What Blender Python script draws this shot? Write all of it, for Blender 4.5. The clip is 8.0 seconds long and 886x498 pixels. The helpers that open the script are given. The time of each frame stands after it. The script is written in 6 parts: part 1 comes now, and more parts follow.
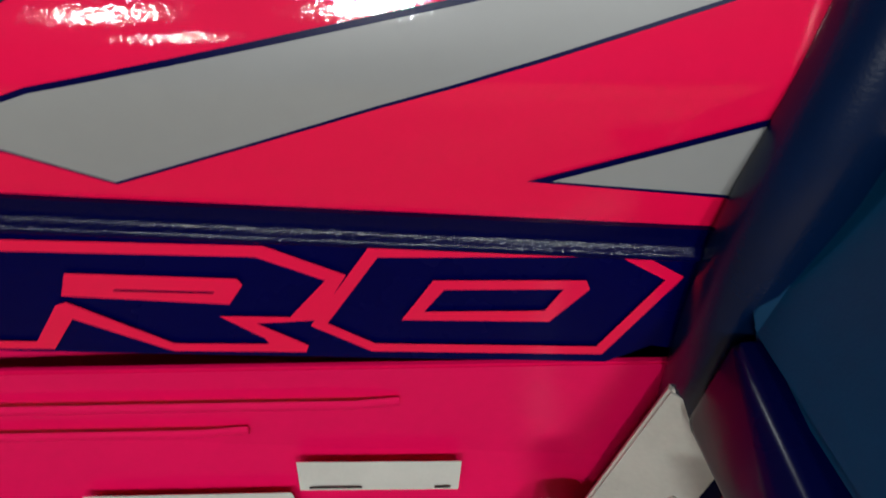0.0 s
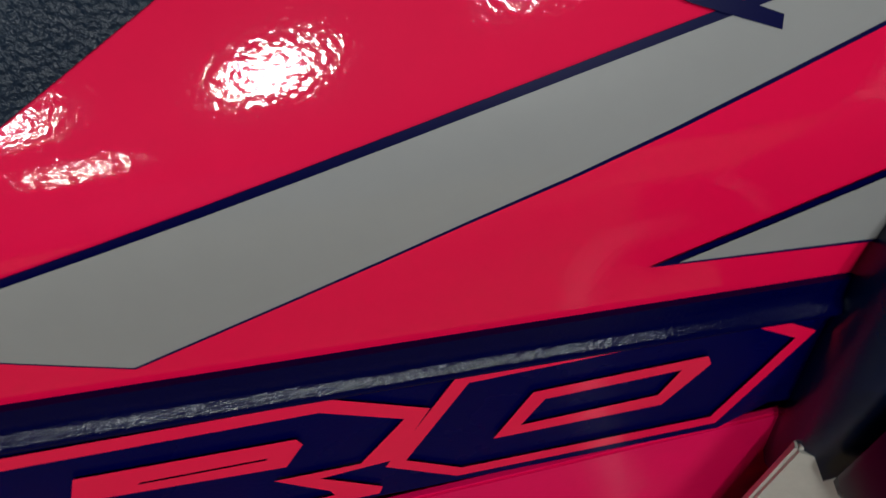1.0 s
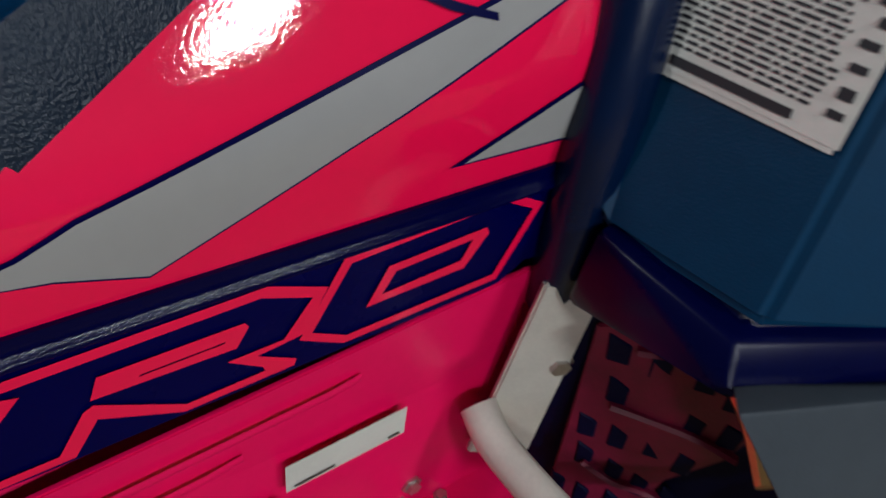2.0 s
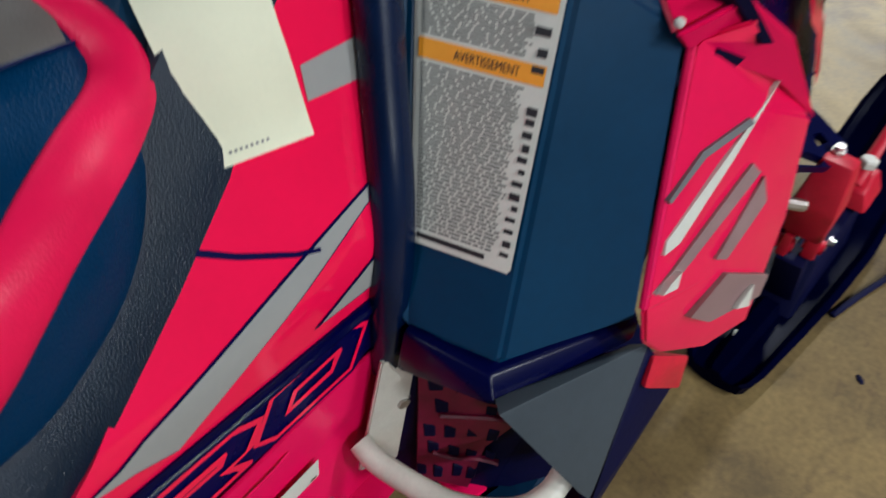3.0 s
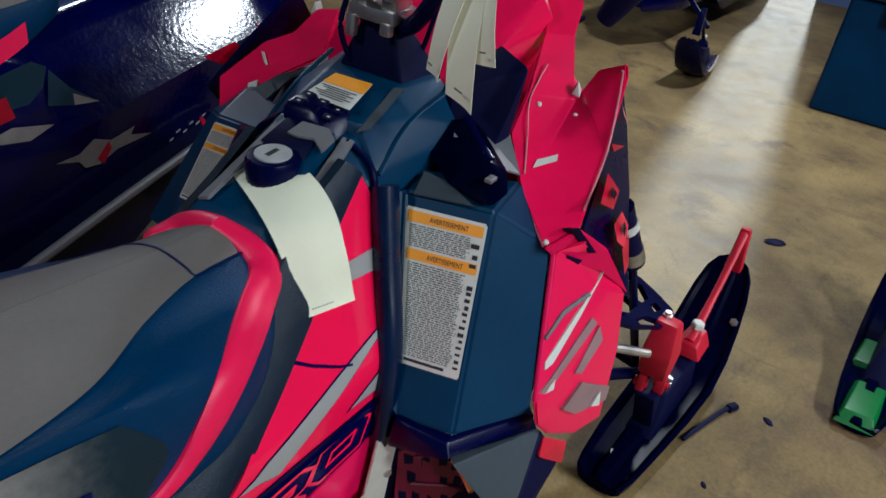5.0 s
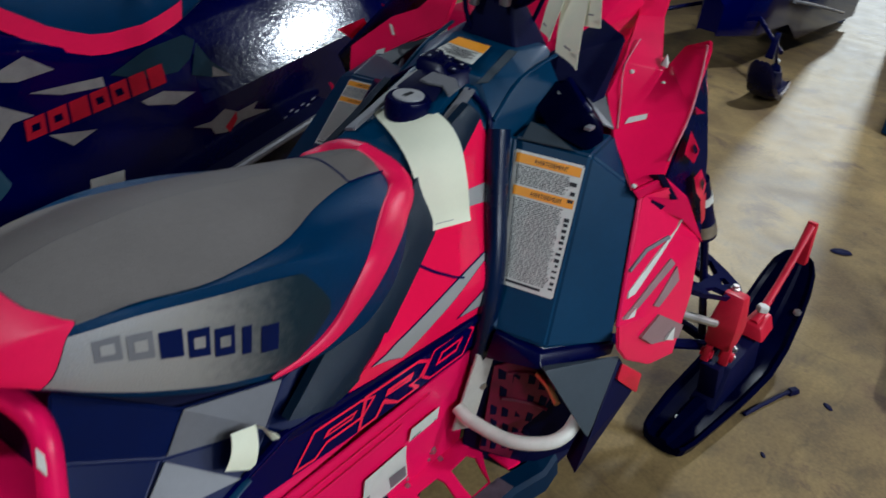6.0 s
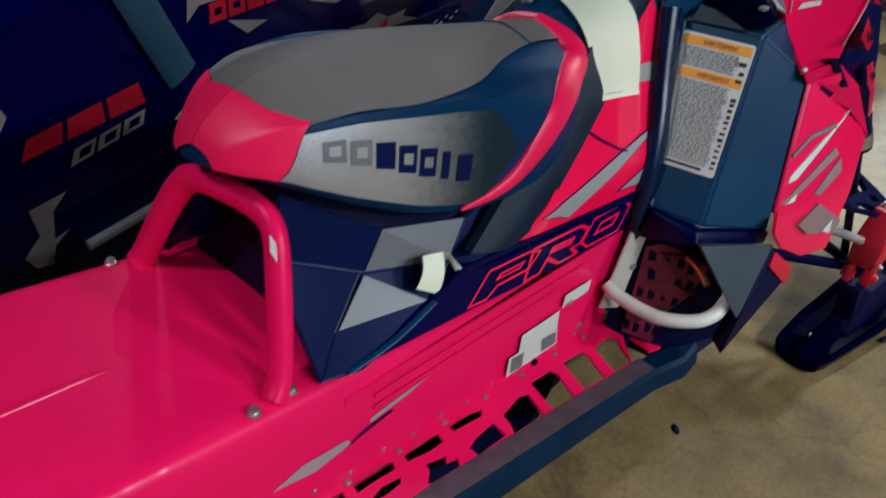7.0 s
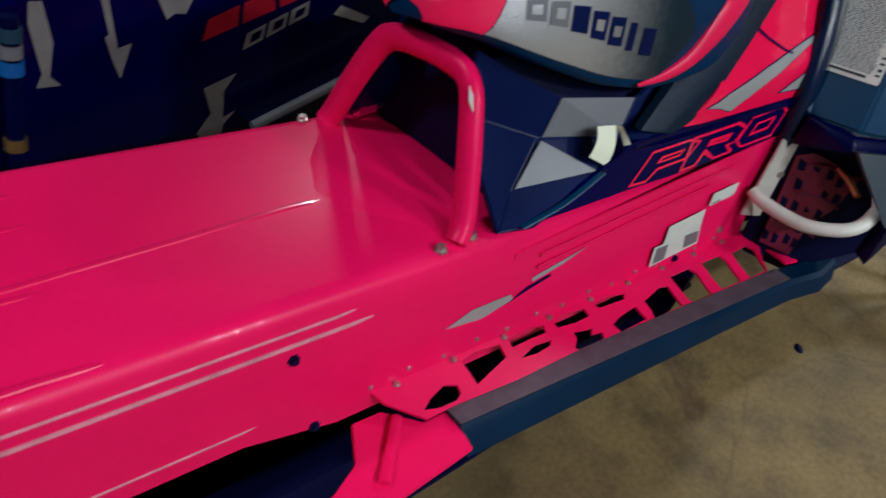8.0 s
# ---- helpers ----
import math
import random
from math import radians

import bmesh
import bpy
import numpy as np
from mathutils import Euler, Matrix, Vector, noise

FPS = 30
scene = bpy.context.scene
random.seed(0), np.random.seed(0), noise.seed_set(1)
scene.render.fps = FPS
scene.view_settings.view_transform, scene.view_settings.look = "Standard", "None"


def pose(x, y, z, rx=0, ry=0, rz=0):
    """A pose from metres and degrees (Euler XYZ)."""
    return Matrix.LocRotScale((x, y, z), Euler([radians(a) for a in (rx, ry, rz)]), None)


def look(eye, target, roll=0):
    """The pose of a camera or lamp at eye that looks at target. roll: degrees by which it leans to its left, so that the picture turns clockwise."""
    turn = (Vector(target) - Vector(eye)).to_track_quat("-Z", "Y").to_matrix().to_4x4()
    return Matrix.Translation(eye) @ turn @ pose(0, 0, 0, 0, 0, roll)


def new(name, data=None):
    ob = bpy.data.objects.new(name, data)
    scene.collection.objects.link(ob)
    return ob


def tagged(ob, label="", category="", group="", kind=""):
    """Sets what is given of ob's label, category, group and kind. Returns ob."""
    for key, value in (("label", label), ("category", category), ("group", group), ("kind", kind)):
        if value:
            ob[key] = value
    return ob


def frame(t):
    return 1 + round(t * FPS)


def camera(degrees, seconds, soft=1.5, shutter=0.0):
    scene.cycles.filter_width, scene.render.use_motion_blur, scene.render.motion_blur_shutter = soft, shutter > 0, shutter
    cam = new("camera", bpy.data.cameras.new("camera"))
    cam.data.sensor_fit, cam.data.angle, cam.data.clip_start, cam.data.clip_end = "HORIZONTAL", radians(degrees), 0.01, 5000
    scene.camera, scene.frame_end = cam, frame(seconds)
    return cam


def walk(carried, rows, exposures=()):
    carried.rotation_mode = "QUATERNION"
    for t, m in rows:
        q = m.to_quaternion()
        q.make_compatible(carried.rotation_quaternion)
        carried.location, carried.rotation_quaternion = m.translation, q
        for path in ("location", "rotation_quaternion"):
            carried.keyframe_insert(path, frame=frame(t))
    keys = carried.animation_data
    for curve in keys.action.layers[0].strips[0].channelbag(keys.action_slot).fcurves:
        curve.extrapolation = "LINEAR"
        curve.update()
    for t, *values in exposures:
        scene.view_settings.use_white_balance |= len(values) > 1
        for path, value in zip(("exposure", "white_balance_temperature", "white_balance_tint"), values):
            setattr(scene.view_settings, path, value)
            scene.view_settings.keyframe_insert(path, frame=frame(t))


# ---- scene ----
cam = camera(58.9, 8.0, 1.5, 0.35)
PATH = [
    (0, (0.078, -0.399, 0.771), (0.147, 1.006, -0.651), 1.4),
    (0.5, (0.069, -0.346, 0.769), (0.171, 1.016, -0.692), -2.0),
    (1, (0.033, -0.325, 0.761), (0.303, 1.014, -0.701), -2.5),
    (1.5, (-0.011, -0.358, 0.777), (0.641, 0.924, -0.612), 1.2),
    (1.7, (-0.032, -0.376, 0.788), (0.784, 0.814, -0.597), 6.1),
    (2.8, (-0.136, -0.502, 1.034), (0.94, 0.372, -0.408), 3.0),
    (3, (-0.164, -0.488, 1.097), (1.033, 0.261, -0.32), 5.1),
    (3.2, (-0.193, -0.503, 1.151), (1.039, 0.22, -0.247), 4.8),
    (3.5, (-0.237, -0.512, 1.241), (1.115, 0.206, -0.046), 5.6),
    (4, (-0.294, -0.584, 1.334), (1.12, 0.251, 0.192), 6.6),
    (4.2, (-0.317, -0.61, 1.371), (1.103, 0.256, 0.26), 7.1),
    (5.3, (-0.643, -0.634, 1.373), (0.911, 0.084, 0.34), 8.8),
    (5.5, (-0.691, -0.641, 1.356), (0.862, 0.117, 0.349), 7.7),
    (6, (-0.792, -0.7, 1.327), (0.69, 0.192, 0.324), 9.2),
    (6.5, (-0.875, -0.724, 1.261), (0.527, 0.269, 0.237), 9.8),
    (7, (-0.96, -0.708, 1.216), (0.338, 0.325, 0.099), 8.5),
    (7.5, (-1.054, -0.708, 1.174), (0.192, 0.314, -0.01), 9.2),
    (8, (-1.13, -0.725, 1.146), (-0.024, 0.39, -0.092), 9.0),
]
walk(cam, [(t, look(e, g, r)) for t, e, g, r in PATH],
     [(0.0, -0.08, 5750, 10), (0.5, -0.12, 5750, 10), (1.0, -0.36, 5750, 10), (1.5, -0.52, 5700, 16), (1.9, -0.38, 5650, 14), (2.8, 0.06, 5600, 10), (4.2, 0.10, 5500, 10), (5.6, -0.04, 5250, 10), (6.2, -0.06, 5250, 10), (7.0, 0.0, 5300, 10), (8.0, -0.06, 5350, 10)])

# ---- light ----
world = bpy.data.worlds.new("world")
scene.world = world
world.use_nodes = True
sky = world.node_tree.nodes.new("ShaderNodeTexSky")
sky.sky_type, sky.sun_disc, sky.sun_elevation, sky.sun_rotation = "NISHITA", False, radians(22), radians(90)
world.node_tree.links.new(sky.outputs[0], world.node_tree.nodes["Background"].inputs[0])
world.node_tree.nodes["Background"].inputs[1].default_value = 0.08
scene.view_settings.exposure = 0.0


def area(name, eye, target, sx, sy, watts, color):
    d = bpy.data.lights.new(name, "AREA")
    d.shape, d.size, d.size_y, d.energy, d.color = "RECTANGLE", sx, sy, watts, color
    ob = new(name, d)
    ob.matrix_world = look(eye, target)
    return ob


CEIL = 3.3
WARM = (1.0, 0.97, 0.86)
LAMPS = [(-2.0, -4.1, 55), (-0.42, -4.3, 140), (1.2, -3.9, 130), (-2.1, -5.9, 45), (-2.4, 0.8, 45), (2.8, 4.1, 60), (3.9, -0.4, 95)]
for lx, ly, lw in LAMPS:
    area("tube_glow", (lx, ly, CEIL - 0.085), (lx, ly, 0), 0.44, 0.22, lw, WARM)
sun = new("sun", bpy.data.lights.new("sun", "SUN"))
sun.data.energy, sun.data.angle, sun.data.color = 3.4, radians(2.0), (1.0, 0.97, 0.80)
sun.matrix_world = look((10, 0.85, 4.18), (0, 0.0, 0.0))


# ---- materials ----
def nodes(name):
    m = bpy.data.materials.new(name)
    m.use_nodes = True
    t = m.node_tree
    return m, t, t.nodes["Principled BSDF"]


def node(t, kind, **values):
    n = t.nodes.new(kind)
    for key, value in values.items():
        n.inputs[key.replace("_", " ")].default_value = value
    return n


def material(name, color, rough=0.5, metal=0.0, coat=0.0, var=0.12, scale=8.0, bump=0.0, bscale=200.0, spec=0.5, wear=0.0, wearcolor=(0.4, 0.35, 0.3)):
    """Principled paint with broad and fine colour variation, uneven gloss, grain relief and scattered scuffs."""
    m, t, b = nodes(name)
    link = t.links.new
    pos = t.nodes.new("ShaderNodeTexCoord").outputs["Object"]
    big = node(t, "ShaderNodeTexNoise", Scale=scale, Detail=5.0, Roughness=0.6)
    fine = node(t, "ShaderNodeTexNoise", Scale=scale * 14, Detail=3.0)
    link(pos, big.inputs["Vector"])
    link(pos, fine.inputs["Vector"])
    mix = t.nodes.new("ShaderNodeMath")
    mix.operation = "MULTIPLY_ADD"
    mix.inputs[1].default_value = 0.35
    link(fine.outputs[0], mix.inputs[0])
    link(big.outputs[0], mix.inputs[2])
    ramp = t.nodes.new("ShaderNodeMapRange")
    ramp.inputs[1].default_value, ramp.inputs[2].default_value = 0.4, 0.95
    ramp.inputs[3].default_value, ramp.inputs[4].default_value = 1 - var, 1 + var
    link(mix.outputs[0], ramp.inputs[0])
    tint = t.nodes.new("ShaderNodeMix")
    tint.data_type, tint.blend_type = "RGBA", "MULTIPLY"
    tint.inputs[0].default_value = 1.0
    tint.inputs[6].default_value = (*color, 1)
    link(ramp.outputs[0], tint.inputs[7])
    out = tint.outputs[2]
    if wear:
        scuff = node(t, "ShaderNodeTexNoise", Scale=scale * 5, Detail=8.0, Roughness=0.75)
        link(pos, scuff.inputs["Vector"])
        edge = t.nodes.new("ShaderNodeMapRange")
        edge.inputs[1].default_value, edge.inputs[2].default_value = 0.72 - 0.2 * wear, 0.80 - 0.2 * wear
        link(scuff.outputs[0], edge.inputs[0])
        over = t.nodes.new("ShaderNodeMix")
        over.data_type = "RGBA"
        over.inputs[7].default_value = (*wearcolor, 1)
        link(edge.outputs[0], over.inputs[0])
        link(out, over.inputs[6])
        out = over.outputs[2]
    link(out, b.inputs["Base Color"])
    gloss = t.nodes.new("ShaderNodeMapRange")
    gloss.inputs[3].default_value, gloss.inputs[4].default_value = max(0.02, rough - 0.08), rough + 0.1
    link(big.outputs[0], gloss.inputs[0])
    link(gloss.outputs[0], b.inputs["Roughness"])
    b.inputs["Metallic"].default_value = metal
    b.inputs["Coat Weight"].default_value = coat
    b.inputs["Coat Roughness"].default_value = 0.035
    b.inputs["Specular IOR Level"].default_value = spec
    if bump:
        grain = node(t, "ShaderNodeTexNoise", Scale=bscale, Detail=3.0)
        link(pos, grain.inputs["Vector"])
        bp = node(t, "ShaderNodeBump", Strength=bump, Distance=0.002)
        link(grain.outputs[0], bp.inputs["Height"])
        if coat:
            link(bp.outputs[0], b.inputs["Coat Normal"])
        if coat < 0.15:
            link(bp.outputs[0], b.inputs["Normal"])
    return m


RED = material("red_paint", (0.80, 0.002, 0.094), 0.36, coat=0.12, var=0.06, bump=0.05, bscale=260, spec=0.15)
FILM = material("red_graphic_film", (0.88, 0.002, 0.066), 0.45, coat=0.9, var=0.04, bump=0.036, bscale=560, spec=0.05)
REDVINYL = material("red_vinyl", (0.80, 0.004, 0.075), 0.40, var=0.08, bump=0.15, bscale=420, spec=0.35)
REDDARK = material("red_cast_metal", (0.55, 0.006, 0.03), 0.42, var=0.2, scale=20)
PLASTIC = material("black_moulded_plastic", (0.0004, 0.0290, 0.0760), 0.40, var=0.15, bump=0.10, bscale=750, spec=0.23)
DARKPL = material("deep_black_plastic", (0.0003, 0.0055, 0.052), 0.36, var=0.15, bump=0.10, bscale=750, spec=0.14)
TANKSIDE = material("grey_black_moulding", (0.0035, 0.0125, 0.028), 0.32, var=0.15, bump=0.5, bscale=600, spec=0.3)
GUARD = material("satin_grey_black", (0.046, 0.058, 0.070), 0.38, var=0.15, bump=0.1, bscale=600, spec=0.3)
GLOSSRED = material("red_lacquer", (0.80, 0.002, 0.074), 0.32, coat=0.9, var=0.06, bump=0.03, bscale=60, spec=0.15)
# pale colour stands in for the highlight along sharp red edges
EDGEGLINT = material("painted_glint_edge", (0.62, 0.22, 0.27), 0.3, coat=0.6, var=0.3, scale=40)
BEADRED = material("red_lacquer_edge", (0.80, 0.002, 0.090), 0.2, coat=1.0, var=0.06)
DISC = material("pale_grey_print", (0.36, 0.36, 0.36), 0.4, var=0.15, scale=40)
SKIBLACK = material("scuffed_black_ski", (0.0005, 0.0010, 0.012), 0.22, var=0.3, scale=14, bump=0.04, bscale=120, spec=0.02)
PILLAR = material("black_satin_post", (0.0004, 0.0065, 0.032), 0.24, var=0.15, bump=0.05, bscale=700, spec=0.4)
TRIM = material("navy_side_trim", (0.0003, 0.0006, 0.050), 0.26, var=0.15, bump=0.04, bscale=900, spec=0.07)
GLOSSBLACK = material("black_gloss_plastic", (0.0005, 0.0012, 0.030), 0.27, var=0.2, spec=0.15)
MATTE = material("black_rubber", (0.0006, 0.0014, 0.028), 0.6, var=0.25, bump=0.2, bscale=150, spec=0.15)
GRAIN = material("black_grained_trim", (0.0003, 0.0006, 0.032), 0.12, var=0.15, bump=0.12, bscale=800, spec=0.14)
SEATTOP = material("grey_grain_vinyl", (0.132, 0.118, 0.108), 0.55, var=0.12, bump=0.5, bscale=420, spec=0.3)
SEATSIDE = material("dark_blue_grey_vinyl", (0.0005, 0.0260, 0.080), 0.36, var=0.15, bump=0.5, bscale=430, spec=0.14)
GREYPL = material("grey_satin_plastic", (0.15, 0.15, 0.16), 0.4, var=0.12, bump=0.15, bscale=500)
STRIPE = material("grey_graphic_film", (0.31, 0.31, 0.30), 0.36, coat=0.35, var=0.05, bump=0.045, bscale=520, spec=0.4)
SMOKE = material("smoke_grey_film", (0.27, 0.17, 0.17), 0.4, var=0.1, scale=30, spec=0.3)
NAVY = material("navy_graphic_film", (0.0003, 0.0008, 0.046), 0.28, var=0.05, spec=0.12)
PAPER = material("cream_paper", (0.82, 0.82, 0.62), 0.8, var=0.04, scale=20)
STICKER = material("white_sticker", (0.62, 0.62, 0.56), 0.45, var=0.08, scale=40)
ORANGE = material("orange_print", (0.85, 0.33, 0.01), 0.5, var=0.06, scale=30)
INK = material("black_print", (0.01, 0.01, 0.014), 0.55, var=0.1)
METAL = material("bare_metal", (0.55, 0.53, 0.50), 0.32, metal=0.9, var=0.2, scale=30)
MESHRED = material("dark_red_mesh", (0.18, 0.003, 0.035), 0.5, var=0.3, scale=40)
BRASS = material("brassy_metal", (0.55, 0.33, 0.12), 0.35, metal=0.9, var=0.2, scale=30)
WHITEPL = material("white_painted_tube", (0.64, 0.62, 0.54), 0.38, var=0.12, scale=25, wear=0.25)
RAILTOP = material("worn_edge_rail", (0.075, 0.055, 0.072), 0.6, var=0.4, scale=30, bump=0.5, bscale=160, wear=0.2, wearcolor=(0.11, 0.09, 0.10))
RAILSIDE = material("black_edge_rail", (0.0006, 0.014, 0.040), 0.42, var=0.2, spec=0.15)
GREEN = material("green_plastic", (0.006, 0.12, 0.02), 0.4, var=0.2)
SPRINGBLUE = material("blue_spring_collar", (0.01, 0.09, 0.32), 0.4, var=0.2)
BLUEGREY = material("blue_grey_plastic", (0.012, 0.045, 0.075), 0.42, var=0.15)
WALLPAINT = material("wall_paint", (0.055, 0.085, 0.19), 0.8, var=0.1, scale=2)
CEILPAINT = material("ceiling_paint", (0.14, 0.17, 0.26), 0.85, var=0.08, scale=2)


def faded_vinyl(name, rear, front, x0, x1):
    """A printed vinyl that fades along the machine from one colour to another."""
    m, t, b = nodes(name)
    link = t.links.new
    pos = t.nodes.new("ShaderNodeTexCoord").outputs["Object"]
    split = t.nodes.new("ShaderNodeSeparateXYZ")
    link(pos, split.inputs[0])
    speck = node(t, "ShaderNodeTexNoise", Scale=90.0, Detail=4.0)
    link(pos, speck.inputs["Vector"])
    along = t.nodes.new("ShaderNodeMath")
    along.operation = "MULTIPLY_ADD"
    along.inputs[1].default_value = 0.05
    link(speck.outputs[0], along.inputs[0])
    link(split.outputs[0], along.inputs[2])
    ramp = t.nodes.new("ShaderNodeMapRange")
    ramp.interpolation_type = "SMOOTHSTEP"
    ramp.inputs[1].default_value, ramp.inputs[2].default_value = x0, x1
    link(along.outputs[0], ramp.inputs[0])
    mix = t.nodes.new("ShaderNodeMix")
    mix.data_type = "RGBA"
    mix.inputs[6].default_value, mix.inputs[7].default_value = (*rear, 1), (*front, 1)
    link(ramp.outputs[0], mix.inputs[0])
    link(mix.outputs[2], b.inputs["Base Color"])
    b.inputs["Roughness"].default_value = 0.4
    grain = node(t, "ShaderNodeTexNoise", Scale=380.0, Detail=3.0)
    link(pos, grain.inputs["Vector"])
    bp = node(t, "ShaderNodeBump", Strength=0.3, Distance=0.002)
    link(grain.outputs[0], bp.inputs["Height"])
    link(bp.outputs[0], b.inputs["Normal"])
    return m


SILVER = faded_vinyl("silver_vinyl", (0.44, 0.44, 0.43), (0.010, 0.035, 0.06), -0.36, -0.19)
SILVER.node_tree.nodes["Principled BSDF"].inputs["Metallic"].default_value = 0.6


def floor_material():
    m, t, b = nodes("stained_concrete")
    link = t.links.new
    pos = t.nodes.new("ShaderNodeTexCoord").outputs["Object"]
    big = node(t, "ShaderNodeTexNoise", Scale=1.7, Detail=7.0, Roughness=0.62)
    mid = node(t, "ShaderNodeTexNoise", Scale=7.0, Detail=7.0, Roughness=0.65)
    fine = node(t, "ShaderNodeTexNoise", Scale=90.0, Detail=4.0)
    for n in (big, mid, fine):
        link(pos, n.inputs["Vector"])
    base = t.nodes.new("ShaderNodeValToRGB")
    base.color_ramp.elements[0].position, base.color_ramp.elements[0].color = 0.34, (0.088, 0.053, 0.019, 1)
    base.color_ramp.elements[1].position, base.color_ramp.elements[1].color = 0.66, (0.235, 0.161, 0.056, 1)
    link(big.outputs[0], base.inputs[0])
    dirt = t.nodes.new("ShaderNodeMapRange")
    dirt.inputs[1].default_value, dirt.inputs[2].default_value = 0.32, 0.50
    dirt.inputs[3].default_value, dirt.inputs[4].default_value = 0.66, 1.05
    link(mid.outputs[0], dirt.inputs[0])
    speck = t.nodes.new("ShaderNodeMapRange")
    speck.inputs[1].default_value, speck.inputs[2].default_value = 0.3, 0.7
    speck.inputs[3].default_value, speck.inputs[4].default_value = 0.82, 1.12
    link(fine.outputs[0], speck.inputs[0])
    mul = t.nodes.new("ShaderNodeMath")
    mul.operation = "MULTIPLY"
    link(dirt.outputs[0], mul.inputs[0])
    link(speck.outputs[0], mul.inputs[1])
    tint = t.nodes.new("ShaderNodeMix")
    tint.data_type, tint.blend_type = "RGBA", "MULTIPLY"
    tint.inputs[0].default_value = 1.0
    link(base.outputs[0], tint.inputs[6])
    link(mul.outputs[0], tint.inputs[7])
    stain = node(t, "ShaderNodeTexNoise", Scale=2.6, Detail=8.0, Roughness=0.7, Distortion=0.6)
    crack = node(t, "ShaderNodeTexVoronoi", Scale=1.1)
    crack.feature = "DISTANCE_TO_EDGE"
    bend = node(t, "ShaderNodeTexNoise", Scale=5.0, Detail=5.0)
    link(pos, bend.inputs["Vector"])
    shift = t.nodes.new("ShaderNodeMix")
    shift.data_type = "RGBA"
    shift.inputs[0].default_value = 0.12
    link(pos, shift.inputs[6])
    link(bend.outputs[1], shift.inputs[7])
    link(shift.outputs[2], crack.inputs["Vector"])
    link(pos, stain.inputs["Vector"])
    spot = t.nodes.new("ShaderNodeMapRange")
    spot.inputs[1].default_value, spot.inputs[2].default_value = 0.56, 0.66
    spot.inputs[3].default_value, spot.inputs[4].default_value = 0.0, 0.75
    link(stain.outputs[0], spot.inputs[0])
    worn = t.nodes.new("ShaderNodeMix")
    worn.data_type = "RGBA"
    worn.inputs[7].default_value = (0.060, 0.032, 0.020, 1)
    link(spot.outputs[0], worn.inputs[0])
    link(tint.outputs[2], worn.inputs[6])
    line = t.nodes.new("ShaderNodeMapRange")
    line.inputs[1].default_value, line.inputs[2].default_value = 0.0, 0.006
    line.inputs[3].default_value, line.inputs[4].default_value = 0.82, 1.0
    link(crack.outputs[0], line.inputs[0])
    cut = t.nodes.new("ShaderNodeMix")
    cut.data_type, cut.blend_type = "RGBA", "MULTIPLY"
    cut.inputs[0].default_value = 1.0
    link(worn.outputs[2], cut.inputs[6])
    link(line.outputs[0], cut.inputs[7])
    near = t.nodes.new("ShaderNodeVectorMath")
    near.operation = "DISTANCE"
    near.inputs[1].default_value = (1.36, -0.80, 0.0)
    link(shift.outputs[2], near.inputs[0])
    reach = t.nodes.new("ShaderNodeMapRange")
    reach.inputs[1].default_value, reach.inputs[2].default_value = 0.06, 0.24
    reach.inputs[3].default_value, reach.inputs[4].default_value = 1.1, 0.0
    link(near.outputs["Value"], reach.inputs[0])
    blot = t.nodes.new("ShaderNodeMapRange")
    blot.inputs[1].default_value, blot.inputs[2].default_value = 0.42, 0.60
    link(mid.outputs[0], blot.inputs[0])
    amount = t.nodes.new("ShaderNodeMath")
    amount.operation, amount.use_clamp = "MULTIPLY", True
    link(reach.outputs[0], amount.inputs[0])
    link(blot.outputs[0], amount.inputs[1])
    spill = t.nodes.new("ShaderNodeMix")
    spill.data_type = "RGBA"
    spill.inputs[7].default_value = (0.062, 0.028, 0.020, 1)
    link(amount.outputs[0], spill.inputs[0])
    link(cut.outputs[2], spill.inputs[6])
    link(spill.outputs[2], b.inputs["Base Color"])
    gloss = t.nodes.new("ShaderNodeMapRange")
    gloss.inputs[3].default_value, gloss.inputs[4].default_value = 0.62, 0.82
    link(mid.outputs[0], gloss.inputs[0])
    link(gloss.outputs[0], b.inputs["Roughness"])
    bp = node(t, "ShaderNodeBump", Strength=0.15, Distance=0.004)
    link(mid.outputs[0], bp.inputs["Height"])
    link(bp.outputs[0], b.inputs["Normal"])
    return m


CONCRETE = floor_material()


def glow(name, color, strength):
    m, t, b = nodes(name)
    b.inputs["Base Color"].default_value = (*color, 1)
    b.inputs["Emission Color"].default_value = (*color, 1)
    b.inputs["Emission Strength"].default_value = strength
    return m


TUBE = glow("lit_tube", (1.0, 0.98, 0.9), 6.0)


# ---- mesh helpers ----
def part(name, bm, mat, parent=None, label="", sharp=35.0):
    bmesh.ops.recalc_face_normals(bm, faces=bm.faces[:])
    me = bpy.data.meshes.new(name)
    bm.to_mesh(me)
    bm.free()
    me.materials.append(mat)
    me.polygons.foreach_set("use_smooth", [True] * len(me.polygons))
    me.set_sharp_from_angle(angle=radians(sharp))
    ob = new(name, me)
    ob.parent = parent
    if label:
        ob["label"] = label
    return ob


